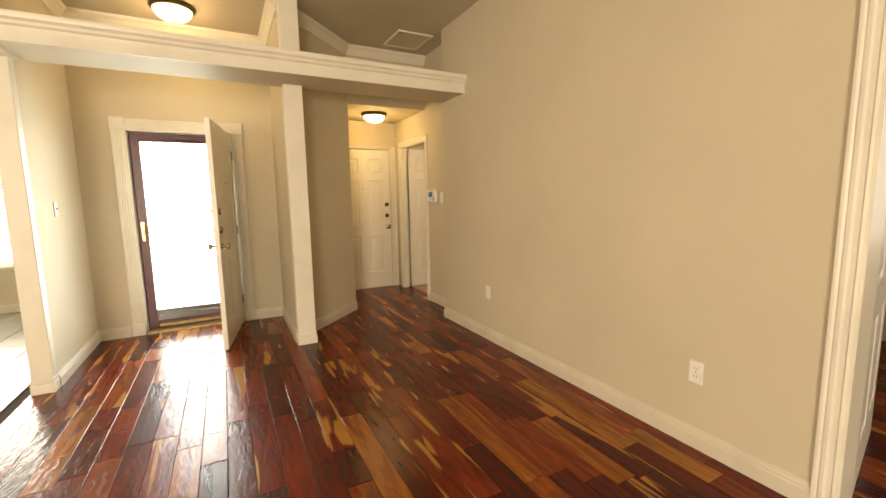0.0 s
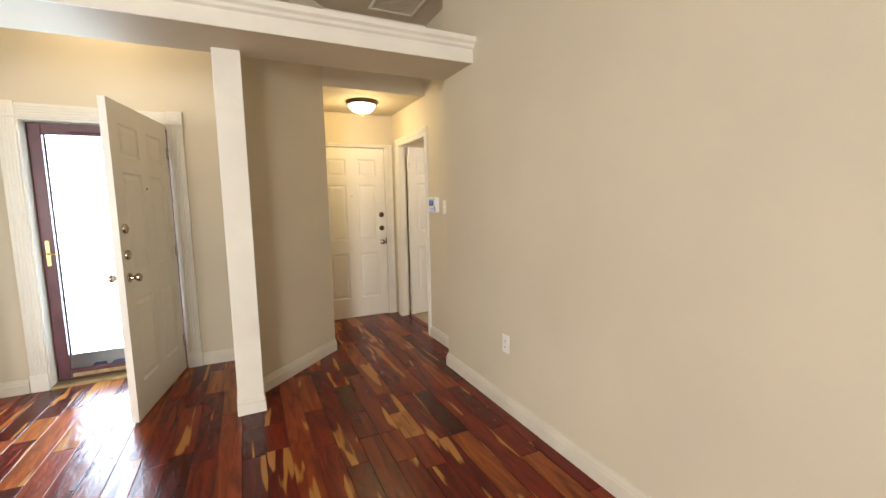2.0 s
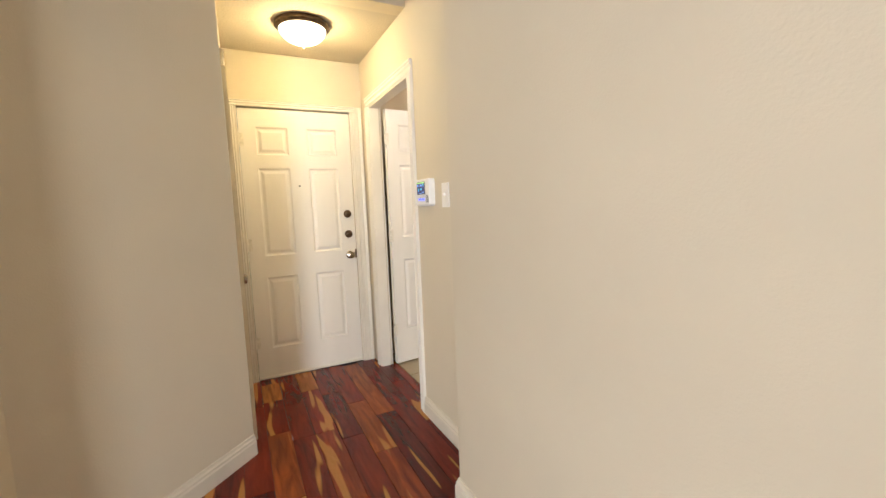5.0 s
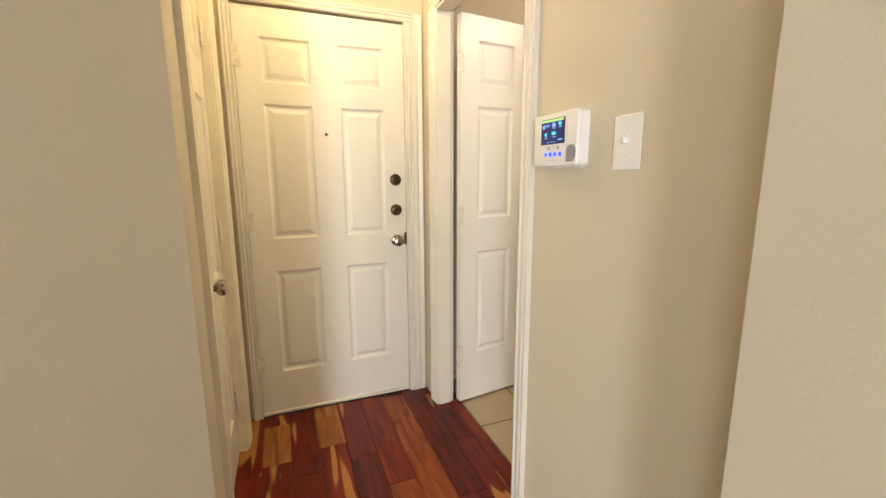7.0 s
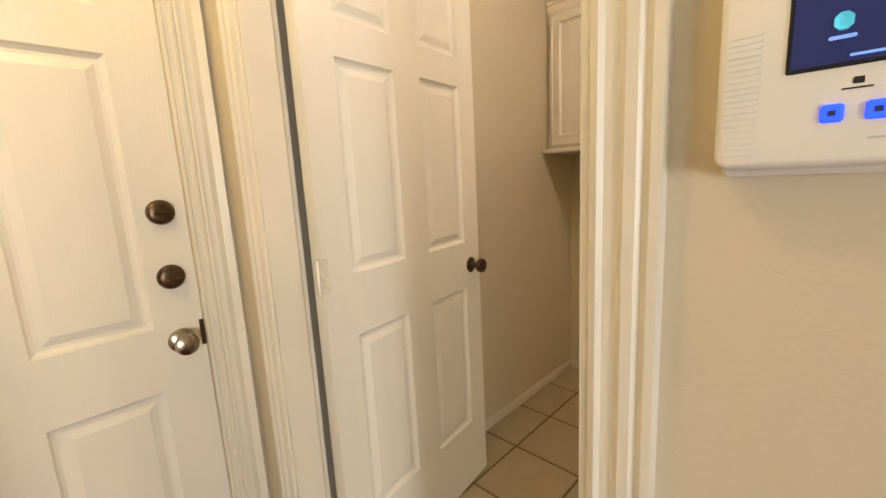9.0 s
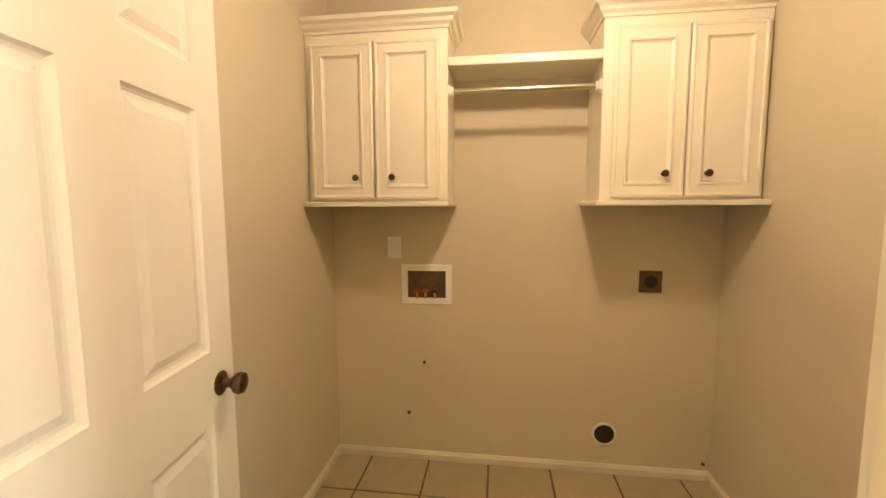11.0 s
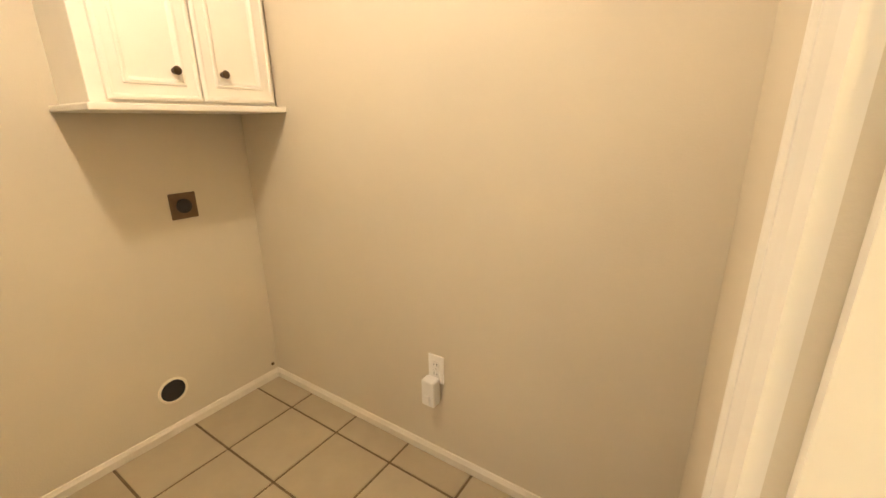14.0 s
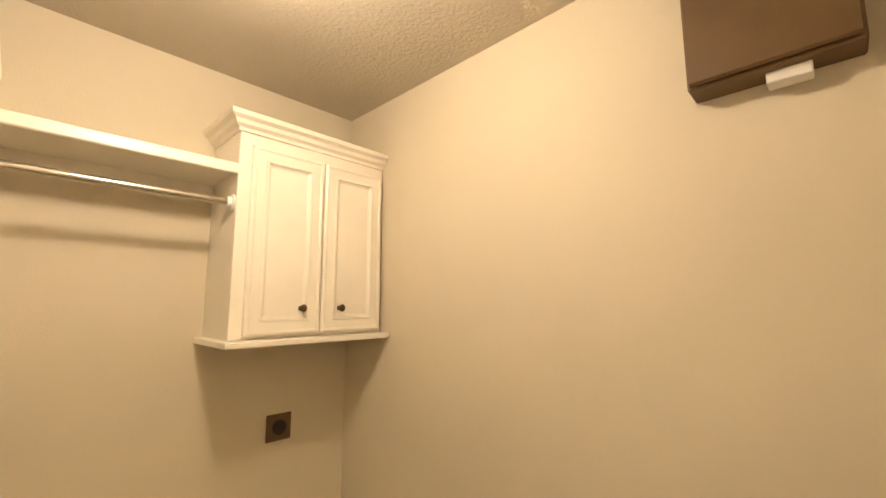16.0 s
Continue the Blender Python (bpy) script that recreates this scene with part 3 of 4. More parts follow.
def dome_lamp(m, r, label):
    """A flush ceiling lamp; local z = 0 at the ceiling."""
    ob = thing("ceiling_lamp", m, label, "ceiling lamp", "flush ceiling lamps")
    part("canopy", lathe([(r * 0.98, 0), (r, -0.010), (r * 1.0, -0.020), (r * 0.93, -0.030), (r * 0.86, -0.036)], None, 40), BRONZE, ob, "bronze rim", smooth=True)
    prof = [(r * 0.84 * math.cos(a), -0.034 - r * 0.50 * math.sin(a)) for a in [i * math.pi / 20 for i in range(10)]]
    g = part("glass_bowl", lathe(prof + [(0.012, -0.034 - r * 0.50)], None, 40), GLOBE, ob, "glowing frosted alabaster glass bowl", smooth=True)
    g.visible_shadow = False
    part("finial", lathe([(0.012, -0.034 - r * 0.49), (0.013, -0.040 - r * 0.50), (0.007, -0.046 - r * 0.5), (0.009, -0.054 - r * 0.5), (0.003, -0.062 - r * 0.5)], None, 16), BRONZE, g, smooth=True)
    return ob


dome_lamp(pose(2.99, 6.69, LOW), 0.165, "bronze-rimmed alabaster glass lamp lit on the hall ceiling")
dome_lamp(pose(0.91, 5.95, TOP), 0.18, "large bronze-rimmed glass lamp lit on the foyer ceiling")
dome_lamp(pose(4.50, 6.23, LTOP), 0.165, "bronze-rimmed glass lamp lit on the laundry ceiling")

# ---- wall plates, panel ----


def outlet(m, label):
    """A duplex outlet: local x across, z up, facing -y."""
    ob = thing("wall_outlet", m, label, "outlet", "wall outlets")
    part("plate", box(-0.036, 0.036, -0.006, 0, -0.060, 0.060, 0.0025, steps=2), PLASTIC, ob)
    for z in (-0.020, 0.020):
        f = part("receptacle", box(-0.017, 0.017, -0.009, -0.005, z - 0.014, z + 0.014, 0.003), PLASTIC, ob)
        part("slot", box(-0.0075, -0.0055, -0.0096, -0.0085, z - 0.004, z + 0.006), BLACK, f)
        part("slot", box(0.0055, 0.0075, -0.0096, -0.0085, z - 0.004, z + 0.006), BLACK, f)
    part("screw", lathe([(0.003, 0), (0.002, 0.001)], facing(0, -0.006, 0, -1), 10), NICKEL, ob)
    return ob


outlet(pose(RX, 4.545, 0.452, 0, 0, -90), "white duplex outlet low on the beige wall")
outlet(pose(RX, 2.615, 0.412, 0, 0, -90), "white duplex outlet near the doorway")


def switch(m, label, w=0.080, h=0.124):
    ob = thing("light_switch", m, label, "light switch", "light switches")
    part("plate", box(-w / 2, w / 2, -0.006, 0, -h / 2, h / 2, 0.0025, steps=2), PLASTIC, ob)
    part("toggle", box(-0.005, 0.005, -0.018, -0.004, -0.003, 0.011, 0.002), PLASTIC, ob)
    for z in (-0.030, 0.030):
        part("screw", lathe([(0.003, 0), (0.002, 0.001)], facing(0, -0.006, z, -1), 10), HINGE, ob)
    return ob


switch(pose(HX, 5.809, 1.335, 0, 0, -90), "white toggle switch beside the alarm panel")
switch(pose(5.52, 6.963, 1.180, 0, 0, -90), "white toggle plate above the washer box", 0.072, 0.115)
switch(pose(0.007, 5.72, 1.30, 0, 0, 90), "white toggle switch on the foyer wing wall", 0.072, 0.115)

# alarm panel: local x across, z up, facing -y
AP = thing("alarm_panel", pose(HX, 6.040, 1.360, 0, 0, -90), "white alarm keypad with lit blue screen and keys", "alarm panel")
bm = box(-0.105, 0.099, -0.034, 0, -0.074, 0.070)
bmesh.ops.bevel(bm, geom=[e for e in bm.edges if abs(e.verts[0].co.y - e.verts[1].co.y) > 0.01], offset=0.012, segments=5, affect="EDGES", profile=0.5)
for v in bm.verts:
    if v.co.y < -0.03:
        v.co.x *= 0.97
        v.co.z += 0.004 * (1 - (v.co.x / 0.105) ** 2) * (1 if v.co.z > 0 else 0)
bmesh.ops.bevel(bm, geom=[e for e in bm.edges if e.verts[0].co.y < -0.03 and e.verts[1].co.y < -0.03], offset=0.006, segments=3, affect="EDGES", profile=0.5)
part("body", bm, PLASTIC, AP, smooth=True)
part("back_plate", box(-0.100, 0.090, -0.010, 0, -0.079, -0.060, 0.003), PLASTIC, AP)
part("seam", box(0.0515, 0.0523, -0.0346, -0.033, -0.066, 0.066), mat("seam_shadow", (0.45, 0.43, 0.40), 0.5), AP)
part("bezel", box(-0.0625, 0.0435, -0.0355, -0.033, -0.0125, 0.0560, 0.001), BLACK, AP)
scr = part("screen", box(-0.060, 0.041, -0.0365, -0.0350, -0.010, 0.0535), SCREEN, AP, "lit dark blue display")
part("status_bar", box(-0.060, 0.041, -0.0372, -0.0366, 0.0475, 0.0535), GREEN, scr)
ICONS = ((-0.050, 0.036, 0.004, 0.010, ICON), (-0.044, 0.036, 0.004, 0.010, ICON), (-0.047, 0.040, 0.010, 0.003, ICON), (-0.030, 0.0405, 0.018, 0.0022, ICON), (-0.030, 0.0365, 0.021, 0.0022, ICON),
         (0.000, 0.038, 0.013, 0.011, ICON), (0.000, 0.0295, 0.012, 0.0022, ICON), (0.027, 0.040, 0.012, 0.009, CYAN), (0.027, 0.0315, 0.014, 0.0022, ICON),
         (-0.036, 0.014, 0.009, 0.010, CYAN), (-0.036, 0.005, 0.013, 0.0022, ICON), (0.000, 0.016, 0.016, 0.009, CYAN), (0.000, 0.0065, 0.016, 0.0022, ICON), (0.027, -0.002, 0.020, 0.004, ICON), (-0.012, -0.0065, 0.040, 0.0016, ICON))
for x, z, w, h, m in ICONS:
    part("screen_icon", box(x - w / 2, x + w / 2, -0.0370, -0.0366, z - h / 2, z + h / 2, min(w, h) * 0.3), m, scr)
for x in (-0.0375, -0.0165, 0.0045, 0.0265):
    k = part("key", box(x - 0.0058, x + 0.0058, -0.0365, -0.033, -0.046, -0.0345, 0.0015), KEY, AP, "glowing blue square key")
    part("key_mark", box(x - 0.002, x + 0.002, -0.0368, -0.0364, -0.042, -0.0385), SCREEN, k)
for x in (-0.027, 0.016):
    part("mark", box(x - 0.007, x + 0.007, -0.0345, -0.0338, -0.0265, -0.0255), BLACK, AP)
    part("mark", box(x - 0.002, x + 0.003, -0.0345, -0.0338, -0.0235, -0.0195), BLACK, AP)
part("maker_mark", box(-0.020, 0.012, -0.0344, -0.0338, -0.0575, -0.0562), mat("pale_print", (0.55, 0.54, 0.52), 0.5), AP)
for i in range(12):
    z = -0.060 + i * 0.0036
    u = min(1.0, abs(z + 0.040) / 0.0225)
    half = 0.0185 * math.sqrt(1 - u * u) + 0.001
    part("speaker_slot", box(0.0545 if i < 6 else 0.0715 - half, 0.0715 + half, -0.0348, -0.0338, z - 0.0010, z + 0.0010), BLACK, AP)
for i in range(20):
    z = -0.062 + i * 0.0042
    part("grip_rib", box(-0.096, -0.076, -0.0352, -0.033, z - 0.0008, z + 0.0008), PLASTIC, AP)

# ---- laundry ----
CABM = [(0, 0), (0.006, 0.004), (0.012, 0.004), (0.016, 0.001), (0.046, 0.001), (0.049, 0.005), (0.056, 0.005), (0.061, -0.003), (0.068, -0.007)]
PULL = [(0.010, 0), (0.010, 0.003), (0.006, 0.006), (0.006, 0.014), (0.013, 0.019), (0.015, 0.025), (0.011, 0.030), (0.003, 0.031)]


def wall_cabinet(y0, y1, edges, label, crown_left, crown_right, over):
    """A two-door wall cabinet on the back wall; edges: the doors' y from low to high."""
    z0, z1 = 1.405, 2.180
    ob = thing("wall_cabinet", pose(5.52, (y0 + y1) / 2, z0), label, "cabinet", "laundry wall cabinets")
    c = (y0 + y1) / 2
    part("body", box(-0.275, -0.002, y0 - c, y1 - c, 0.012, z1 - z0, 0.002), CAB, ob)
    part("bottom_ledge", box(-0.345, -0.002, y0 - c - over[0], y1 - c + over[1], -0.010, 0.012, 0.004, steps=2), CAB, ob)
    prof = [(0, 0), (0.008, 0), (0.010, 0.012), (0.024, 0.022), (0.030, 0.036), (0.046, 0.046), (0.050, 0.062), (0, 0.062)]
    bm = sweep(prof, (-0.275, y0 - c, z1 - z0 - 0.012), (-0.275, y1 - c, z1 - z0 - 0.012), (-1, 0, 0), cut_a=1 if crown_left else 0, cut_b=1 if crown_right else 0)
    if crown_left:
        sweep(prof, (-0.275, y0 - c, z1 - z0 - 0.012), (-0.002, y0 - c, z1 - z0 - 0.012), (0, -1, 0), bm=bm, cut_a=1)
    if crown_right:
        sweep(prof, (-0.275, y1 - c, z1 - z0 - 0.012), (-0.002, y1 - c, z1 - z0 - 0.012), (0, 1, 0), bm=bm, cut_a=1)
    part("crown", bm, CAB, ob)
    mid = (edges[0] + edges[1]) / 2
    for a, b, knob in ((edges[0], mid - 0.0035, mid - 0.084), (mid + 0.0035, edges[1], mid + 0.084)):
        bm = panelled(b - a, 0.692, 0.019, [(0.001, b - a - 0.001)], [(0.001, 0.691)], CABM)
        dr = part("cabinet_door", bm, CAB, ob)
        dr.matrix_local = pose(-0.296, a - c, 0.026, 0, 0, 90) @ pose(0, -0.019, 0)
        part("knob", lathe(PULL, facing(knob - a, 0.019, 0.095, 1), 18), BRONZE, dr, "dark bronze knob", smooth=True)
    return ob


# door leaf faces -x after a quarter turn
wall_cabinet(6.64, 7.298, (6.675, 7.27), "white two-door wall cabinet in the laundry corner above the washer box", True, False, (0.012, 0.0))
wall_cabinet(5.342, 5.985, (5.362, 5.942), "white two-door wall cabinet above the dryer outlet", False, True, (0.0, 0.030))

SH = thing("hanging_shelf", pose(5.52, 6.312, 2.02), "white shelf board between the two wall cabinets", "shelf")
part("board", box(-0.27, -0.002, -0.326, 0.326, -0.008, 0.012), CAB, SH)
part("front_edge", box(-0.285, -0.268, -0.326, 0.326, -0.016, 0.022, 0.004), CAB, SH)
part("cleat", box(-0.02, -0.002, -0.326, 0.326, -0.06, -0.008), CAB, SH)
RD = thing("closet_rod", pose(5.275, 6.312, 1.905), "chrome hanging rod between the wall cabinets", "rod")
part("rod", tube([(0, -0.318, 0), (0, 0.318, 0)], 0.013, seg=16), CHROME, RD, smooth=True)
for y, o in ((-0.326, 1), (0.326, -1)):
    part("socket", lathe([(0.030, 0), (0.030, 0.006), (0.019, 0.010), (0.018, 0.022)], facing(0, y, 0, o), 18), PLASTIC, RD, "white socket", smooth=True)

WB = thing("washer_outlet_box", pose(5.52, 6.788, 0.985), "recessed white washer valve box with red and blue taps", "outlet box")
fr = box(-0.010, 0, -0.136, -0.102, -0.106, 0.106, 0.002)
box(-0.010, 0, 0.102, 0.136, -0.106, 0.106, 0.002, fr)
box(-0.010, 0, -0.102, 0.102, 0.072, 0.106, 0.002, fr)
box(-0.010, 0, -0.102, 0.102, -0.106, -0.072, 0.002, fr)
part("frame", fr, PLASTIC, WB)
part("recess", box(-0.004, -0.001, -0.102, 0.102, -0.072, 0.072), mat("shadowed_box", (0.10, 0.055, 0.022), 0.6, 0.2, 20.0), WB, "dark recess")
RED = mat("red_handle", (0.35, 0.03, 0.02), 0.5)
for y, m in ((-0.045, BLACK), (0.005, RED), (0.05, RED)):
    v = part("valve", tube([(-0.012, y, -0.072), (-0.012, y, -0.040)], 0.010), BRASS, WB, smooth=True)
    part("tap_handle", box(-0.030, -0.008, y - 0.018, y + 0.018, -0.042, -0.026, 0.004), m, v)

DO = thing("dryer_outlet", pose(5.52, 5.663, 1.020), "square bronze dryer outlet with black socket", "outlet")
part("plate", box(-0.007, 0, -0.054, 0.054, -0.055, 0.055, 0.002), mat("bronze_plate", (0.16, 0.10, 0.055), 0.4, 0.1, 20.0, metal=0.6), DO)
part("socket", lathe([(0.031, 0), (0.031, 0.006), (0.027, 0.007), (0.025, 0.003)], facing(-0.007, 0, 0, "-x"), 24), BLACK, DO)

DV = thing("dryer_vent", pose(5.52, 5.857, 0.212), "round dryer vent hole with metal rim", "vent")
bm = bmesh.new()
rings = [[bm.verts.new((x, r * math.cos(2 * math.pi * i / 28), r * math.sin(2 * math.pi * i / 28))) for i in range(28)] for r, x in ((0.062, -0.001), (0.060, -0.007), (0.052, -0.008), (0.050, -0.002))]
for a, b in zip(rings, rings[1:]):
    for i in range(28):
        bm.faces.new((a[i], a[(i + 1) % 28], b[(i + 1) % 28], b[i]))
part("rim", bm, WORN, DV, smooth=True)
part("duct", lathe([(0.051, 0), (0.051, 0.002)], facing(-0.001, 0, 0, "-x"), 28), BLACK, DV)
for y, z in ((6.804, 0.554), (6.893, 0.264), (5.37, 0.085)):
    nb = tagged(part("pipe_stub", lathe([(0.009, 0), (0.008, 0.005), (0.003, 0.007)], facing(5.52, y, z, "-x"), 14), BRONZE), "small dark capped stub on the laundry wall", "pipe")

OP = outlet(pose(4.434, 5.34, 0.425, 0, 0, 180), "white duplex outlet with a plugged-in white adapter")
AD = thing("plug_adapter", pose(4.440, 5.351, 0.345, 0, 0, 180), "white plug-in adapter box in the wall outlet", "adapter")
part("case", box(-0.030, 0.030, -0.048, 0, -0.062, 0.050, 0.007, steps=2), PLASTIC, AD)
part("clip", box(-0.012, 0.012, -0.055, -0.046, -0.05, -0.01, 0.003), PLASTIC, AD)

BX = thing("brown_wall_box", pose(3.644, 5.34, 2.045), "dark brown box mounted high on the laundry wall", "box")
part("case", box(0.0, 0.306, 0, 0.084, 0.0, 0.44, 0.004), BROWNBOX, BX)
part("lid", box(0.004, 0.302, 0.084, 0.100, 0.008, 0.436, 0.004), BROWNBOX, BX)
part("catch", box(0.082, 0.160, 0.015, 0.060, -0.026, 0.001, 0.003), PLASTIC, BX, "white catch")

# ceiling return vent over the niche
CV = thing("ceiling_vent", pose(3.10, 5.79, TOP), "beige framed vent panel on the ceiling", "vent")
fr = box(-0.20, 0.20, -0.225, -0.200, -0.016, 0, 0.002)
box(-0.20, 0.20, 0.200, 0.225, -0.016, 0, 0.002, fr)
box(-0.20, -0.175, -0.200, 0.200, -0.016, 0, 0.002, fr)
box(0.175, 0.20, -0.200, 0.200, -0.016, 0, 0.002, fr)
part("frame", fr, TRIM, CV)
for i in range(14):
    y = -0.185 + i * 0.0285
    part("slat", box(-0.175, 0.175, y - 0.010, y + 0.010, -0.010, -0.004), CEIL, CV)

# ---- dining window with blinds ----
WD = thing("window_1", pose(-1.65, 8.36, 0.585), "white window with closed horizontal blinds", "window", kind="structure")
part("window_sill", box(-0.66, 0.66, -0.06, 0.02, -0.03, 0.0, 0.005), TRIM, WD)
fr = box(-0.60, -0.55, 0.06, 0.12, 0, 1.40)
box(0.55, 0.60, 0.06, 0.12, 0, 1.40, bm=fr)
box(-0.55, 0.55, 0.06, 0.12, 0, 0.05, bm=fr)
box(-0.55, 0.55, 0.06, 0.12, 1.35, 1.40, bm=fr)
box(-0.55, 0.55, 0.06, 0.12, 0.68, 0.72, bm=fr)
part("window_frame", fr, TRIM, WD)
pn = part("pane", box(-0.55, 0.55, 0.085, 0.090, 0.05, 1.35), CLEAR, WD)
pn.visible_shadow = False
BL = thing("window_blind", pose(-1.65, 8.375, 0.60), "white lowered horizontal slat blind in the dining window", "blind")
part("headrail", box(-0.58, 0.58, -0.02, 0.03, 1.33, 1.375, 0.003), PLASTIC, BL)
slat = part("slat", box(-0.57, 0.57, -0.020, 0.020, -0.001, 0.001), SLAT, BL)
slat.matrix_local = pose(0, 0.005, 0.03, 16)
for i in range(1, 38):
    o = new("slat", slat.data)
    o.parent = BL
    o.matrix_local = pose(0, 0.005, 0.03 + i * 0.0345, 16)

# window behind, in the living room's back wall
def plain_window(name, m, w, h):
    ob = thing(name, m, "wide plain living room window", "window", kind="structure")
    fr = box(-w, -w + 0.06, -0.12, -0.06, 0, h)
    box(w - 0.06, w, -0.12, -0.06, 0, h, bm=fr)
    box(-w + 0.06, w - 0.06, -0.12, -0.06, 0, 0.06, bm=fr)
    box(-w + 0.06, w - 0.06, -0.12, -0.06, h - 0.06, h, bm=fr)
    part("window_frame", fr, TRIM, ob)
    pn = part("pane", box(-w + 0.06, w - 0.06, -0.095, -0.09, 0.06, h - 0.06), CLEAR, ob)
    pn.visible_shadow = False


plain_window("window_2", pose(-1.05, -2.45, 0.3), 0.8, 2.1)
plain_window("window_3", pose(-3.40, 0.2, 0.3, 0, 0, -90), 1.4, 2.1)

# side room seen through the doorway
D5 = thing("door_5", pose(3.47, 2.03, 0.012, 0, 0, 12), "white door standing open in the side room", "door", kind="structure")
part("leaf", six_panel(0.80, 2.026), DOOR, D5)
door_hardware(D5, 0.735, 0.93, (-1, 1), (), NICKEL)

# ---- outdoors ----
structure("ground", box(-90, 90, -90, 140, -0.30, -0.14), GRASS, "sunlit green lawn", "ground")
structure("pavement", box(-0.015, 2.2, 6.60, 8.6, -0.14, -0.06, 0.01, bm=box(0.25, 1.65, 8.6, 22.0, -0.14, -0.075, 0.01)), CONCRETE, "pale concrete porch and walk", "pavement")
structure("road", box(-60, 60, 22.0, 29.0, -0.14, -0.10), CONCRETE, "pale concrete street", "road")
BW = structure("wall_brick", box(-0.015, 0.022, 6.60, 8.52, -0.06, TOP, bm=box(-3.6, 0.022, 8.52, 8.56, -0.14, TOP)), MORTAR, "red brick outer wall beside the porch", "wall")
CB = tagged(part("cable", tube([(0.95 + 0.42 * math.cos(a) * (1 + 0.2 * math.sin(3 * a)), 8.1 + 0.62 * math.sin(a), -0.053 + 0.002) for a in [i * 0.12 for i in range(10, 46)]], 0.007, seg=8), HOSE, smooth=True), "pale cable loop lying on the porch", "cable")
SL = thing("sandals", pose(0.62, 6.92, -0.06), "dark blue cloth shoes lying on the porch", "shoes")
for x in (-0.07, 0.07):
    sole = part("sole", box(x - 0.045, x + 0.045, -0.12, 0.12, 0.0, 0.022, 0.010, steps=3), BLUE, SL)
    part("strap", box(x - 0.047, x + 0.047, 0.0, 0.09, 0.020, 0.055, 0.014, steps=3), BLUE, SL)
HS = thing("far_house", pose(3.0, 38.0, -0.14), "pale house across the street", "house")
part("wall", box(-7, 7, 0, 8, 0, 2.8), FARWALL, HS)
bm = bmesh.new()
v = [bm.verts.new(c) for c in ((-7.6, -0.6, 2.8), (7.6, -0.6, 2.8), (7.6, 8.6, 2.8), (-7.6, 8.6, 2.8), (-4, 4, 5.2), (4, 4, 5.2))]
for f in ((0, 1, 5, 4), (1, 2, 5), (2, 3, 4, 5), (3, 0, 4), (3, 2, 1, 0)):
    bm.faces.new([v[i] for i in f])
part("roof", bm, ROOF, HS)
for x in (-4.5, -1.5, 3.5):
    wn_ = part("window", box(x - 0.6, x + 0.6, -0.05, 0.02, 0.9, 2.1), BLACK, HS)
    part("sill", box(x - 0.7, x + 0.7, -0.03, 0.0, 0.8, 0.88), TRIM, wn_)
    part("lintel", box(x - 0.7, x + 0.7, -0.03, 0.0, 2.12, 2.2), TRIM, wn_)

# ---- pieces: planks, tiles, bricks ----
rng = random.Random(7)


def board(w, l, h, c):
    """A plank or tile as raw lists: w across x, l along y, top at z = 0, softened top edges."""
    a, b = w / 2, l / 2
    vs = [(sx * (a - i), sy * (b - i), z) for i, z in ((0, -h), (0, -c), (c * 1.6, 0)) for sx, sy in ((-1, -1), (1, -1), (1, 1), (-1, 1))]
    fs = [(r + i, r + (i + 1) % 4, r + 4 + (i + 1) % 4, r + 4 + i) for r in (0, 4) for i in range(4)] + [(8, 9, 10, 11)]
    return vs, fs


shared = {}


def piece(name, w, l, h, c, material, m, parent):
    key = (name, round(w, 3), round(l, 3), round(h, 4))
    if key not in shared:
        me = bpy.data.meshes.new(name)
        vs, fs = board(w, l, h, c)
        me.from_pydata(vs, [], fs)
        me.materials.append(material)
        shared[key] = me
    ob = new(name, shared[key])
    ob.parent = parent
    ob.matrix_world = m
    return ob


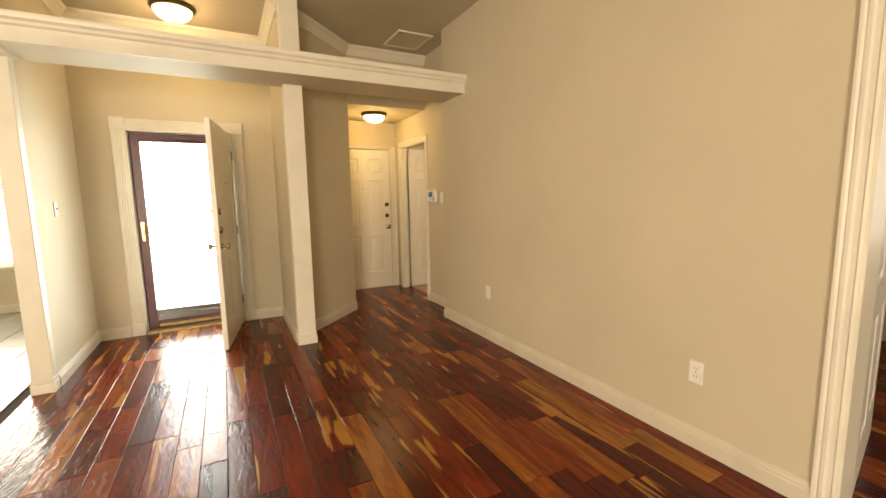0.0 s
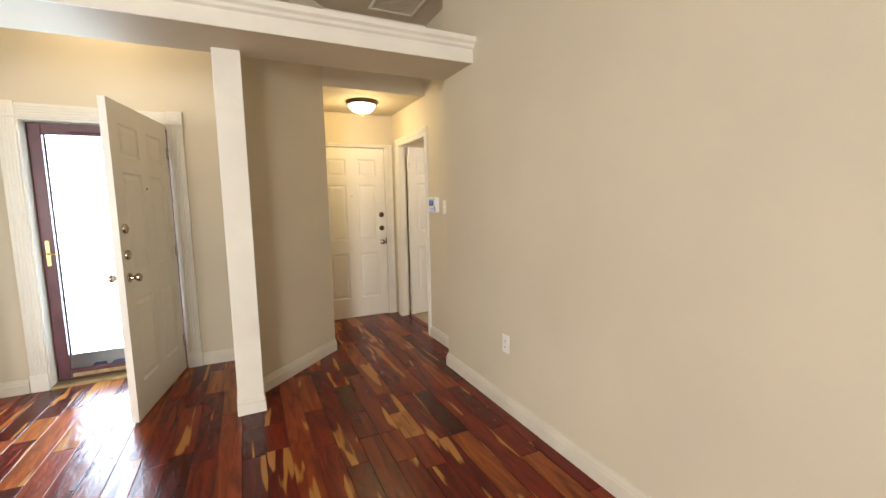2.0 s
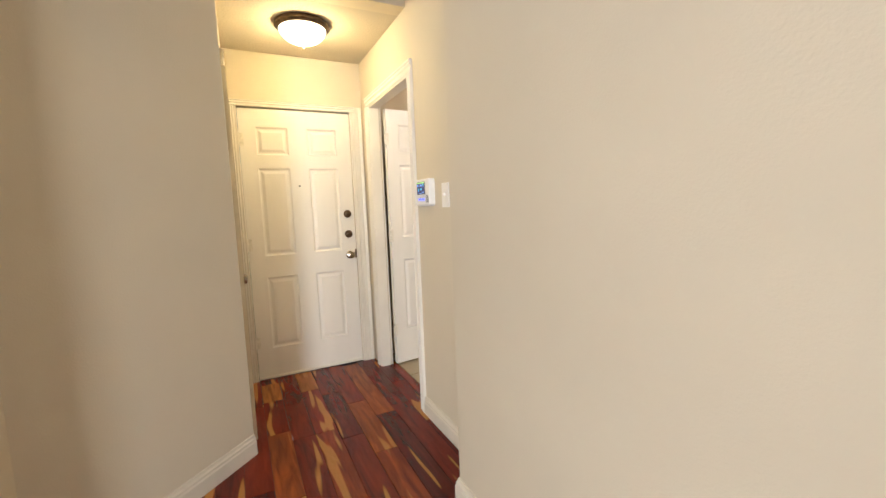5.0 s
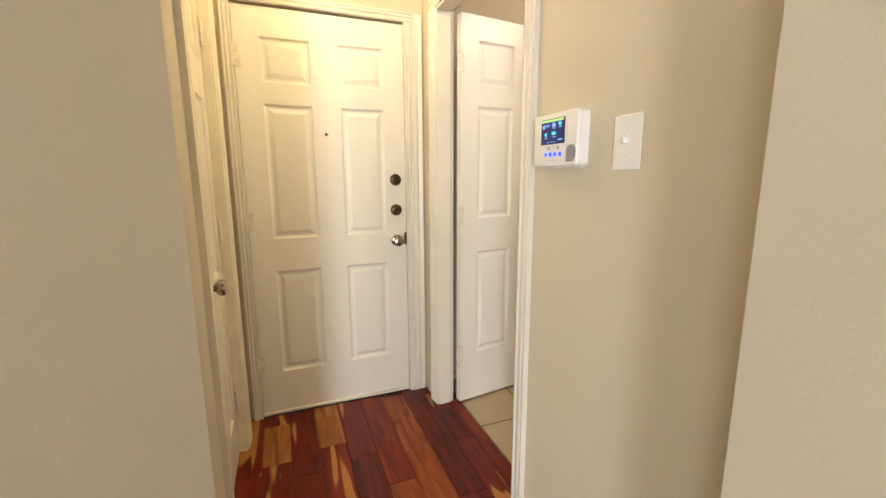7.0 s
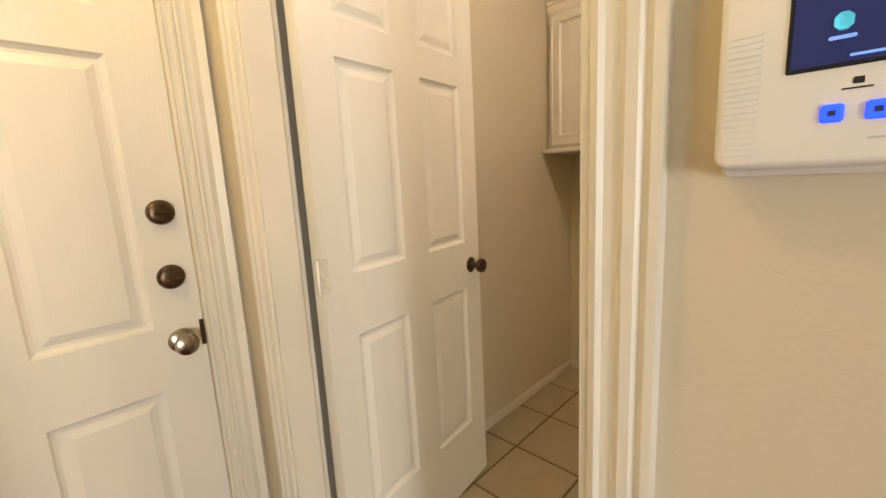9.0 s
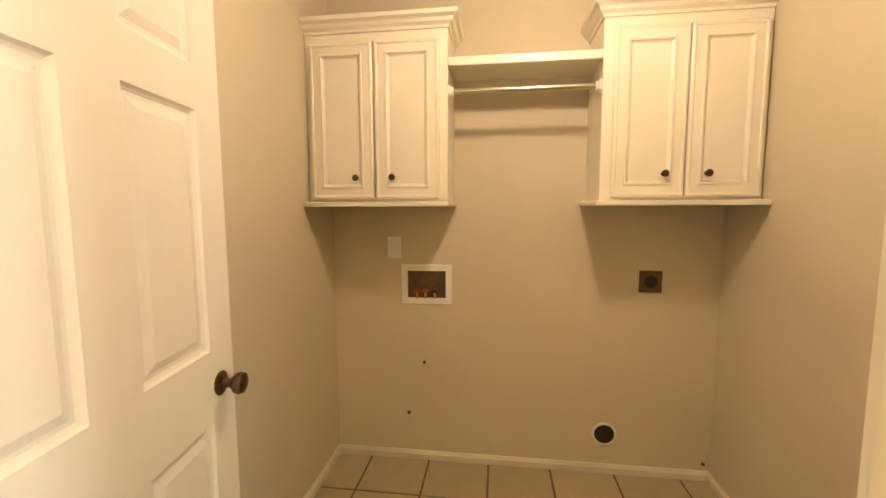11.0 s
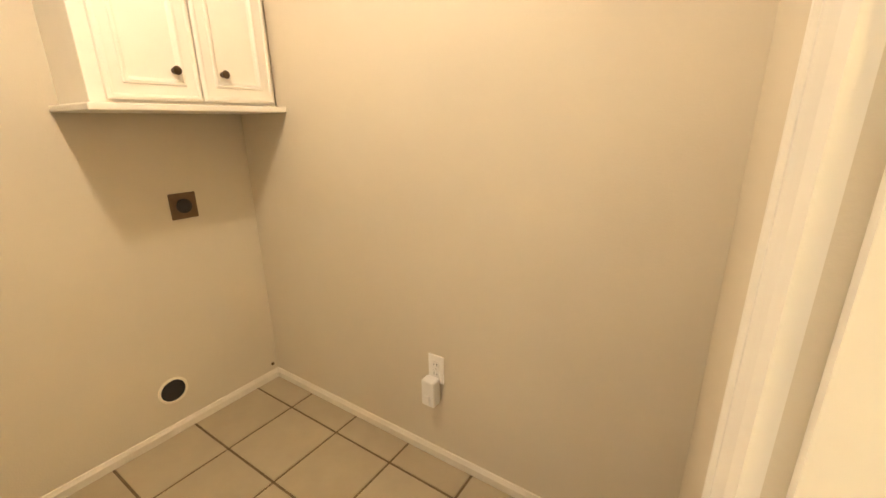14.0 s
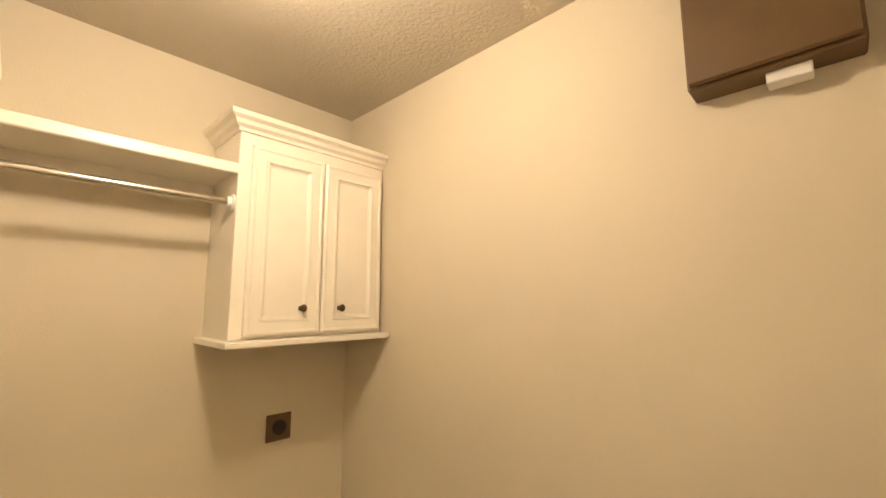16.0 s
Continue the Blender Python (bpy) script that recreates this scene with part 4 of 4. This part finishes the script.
WFLOOR = structure("floor", box(-0.2, 3.62, 1.4, 6.44, -0.0098, -0.0088, bm=box(2.45, 3.62, 6.44, 7.30, -0.0098, -0.0088)), SUBFLOOR, "hand-scraped dark red acacia plank floor", "floor")
rest_v, rest_f = [], []
PW = 0.124
count = 0
col = 0
x = -0.135
while x < 3.62:
    y = -2.5 - rng.random() * 0.8
    x1 = min(x + PW, 3.62)
    while y < 7.3:
        l = rng.choice((0.31, 0.46, 0.62, 0.62, 0.92, 0.92, 1.22))
        xc = (x + x1) / 2
        y0, y1 = max(y, -2.45), min(y + l, 7.265 if xc > 2.45 else 6.43)
        inside = (y1 - y0) > 0.04 and (xc < 3.31 or y1 > 5.3 or y0 < 2.1)
        if inside:
            z = -rng.random() * 0.0012
            if y0 > 1.75 and count < 300 and (xc < 2.53 or y0 > 1.9):
                piece("plank", x1 - x - 0.0012, y1 - y0 - 0.0012, 0.008, 0.0016, WOOD, pose(xc, (y0 + y1) / 2, z), WFLOOR)
                count += 1
            else:
                vs, fs = board(x1 - x - 0.0012, y1 - y0 - 0.0012, 0.008, 0.0016)
                k = len(rest_v)
                rest_v += [(a + xc, b + (y0 + y1) / 2, c + z) for a, b, c in vs]
                rest_f += [tuple(i + k for i in f) for f in fs]
        y += l
    x += PW
x = 3.62
while x < 6.3:
    y = -0.5
    while y < 3.4:
        l = rng.choice((0.46, 0.62, 0.92))
        y1 = min(y + l, 3.4)
        vs, fs = board(PW - 0.0012, y1 - y - 0.0012, 0.008, 0.0014)
        k = len(rest_v)
        rest_v += [(a + x + PW / 2, b + (y + y1) / 2, c) for a, b, c in vs]
        rest_f += [tuple(i + k for i in f) for f in fs]
        y += l
    x += PW
me = bpy.data.meshes.new("planks")
me.from_pydata(rest_v, [], rest_f)
me.materials.append(WOODREST)
ob = new("planks", me)
ob.parent = WFLOOR
tagged(ob, kind="stuff")

T = 0.33
structure("trim_laundry_threshold", box(3.56, 3.62, 6.264, 7.046, -0.008, 0.004, 0.002), WOODREST, "red-brown wooden threshold strip", "trim")
for i in range(-1, 8):
    for j in range(-1, 8):
        xa, xb = max(5.225 - 0.32 * (6 - i), 3.622), min(5.225 - 0.32 * (5 - i), 5.52)
        ya, yb = max(5.480 - 0.325 + 0.325 * j, 5.34), min(5.480 + 0.325 * j, 7.30)
        if xb - xa > 0.03 and yb - ya > 0.03:
            piece("tile", xb - xa - 0.011, yb - ya - 0.011, 0.006, 0.0015, TILE, pose((xa + xb) / 2, (ya + yb) / 2, 0.0), LFLOOR)
for i in range(8):
    for j in range(13):
        piece("tile", T - 0.008, T - 0.008, 0.006, 0.0015, DTILE, pose(-0.37 - T * i, 4.2 + T * j, 0.0), DFLOOR)
for k in range(30):
    for i in range(9):
        y = 6.61 + 0.215 * i + (0.107 if k % 2 else 0)
        if y + 0.205 < 8.52:
            ob = piece("brick", 0.066, 0.205, 0.02, 0.003, BRICK, pose(0.032, y + 0.1025, -0.02 + 0.076 * k, 0, 90, 0), BW)
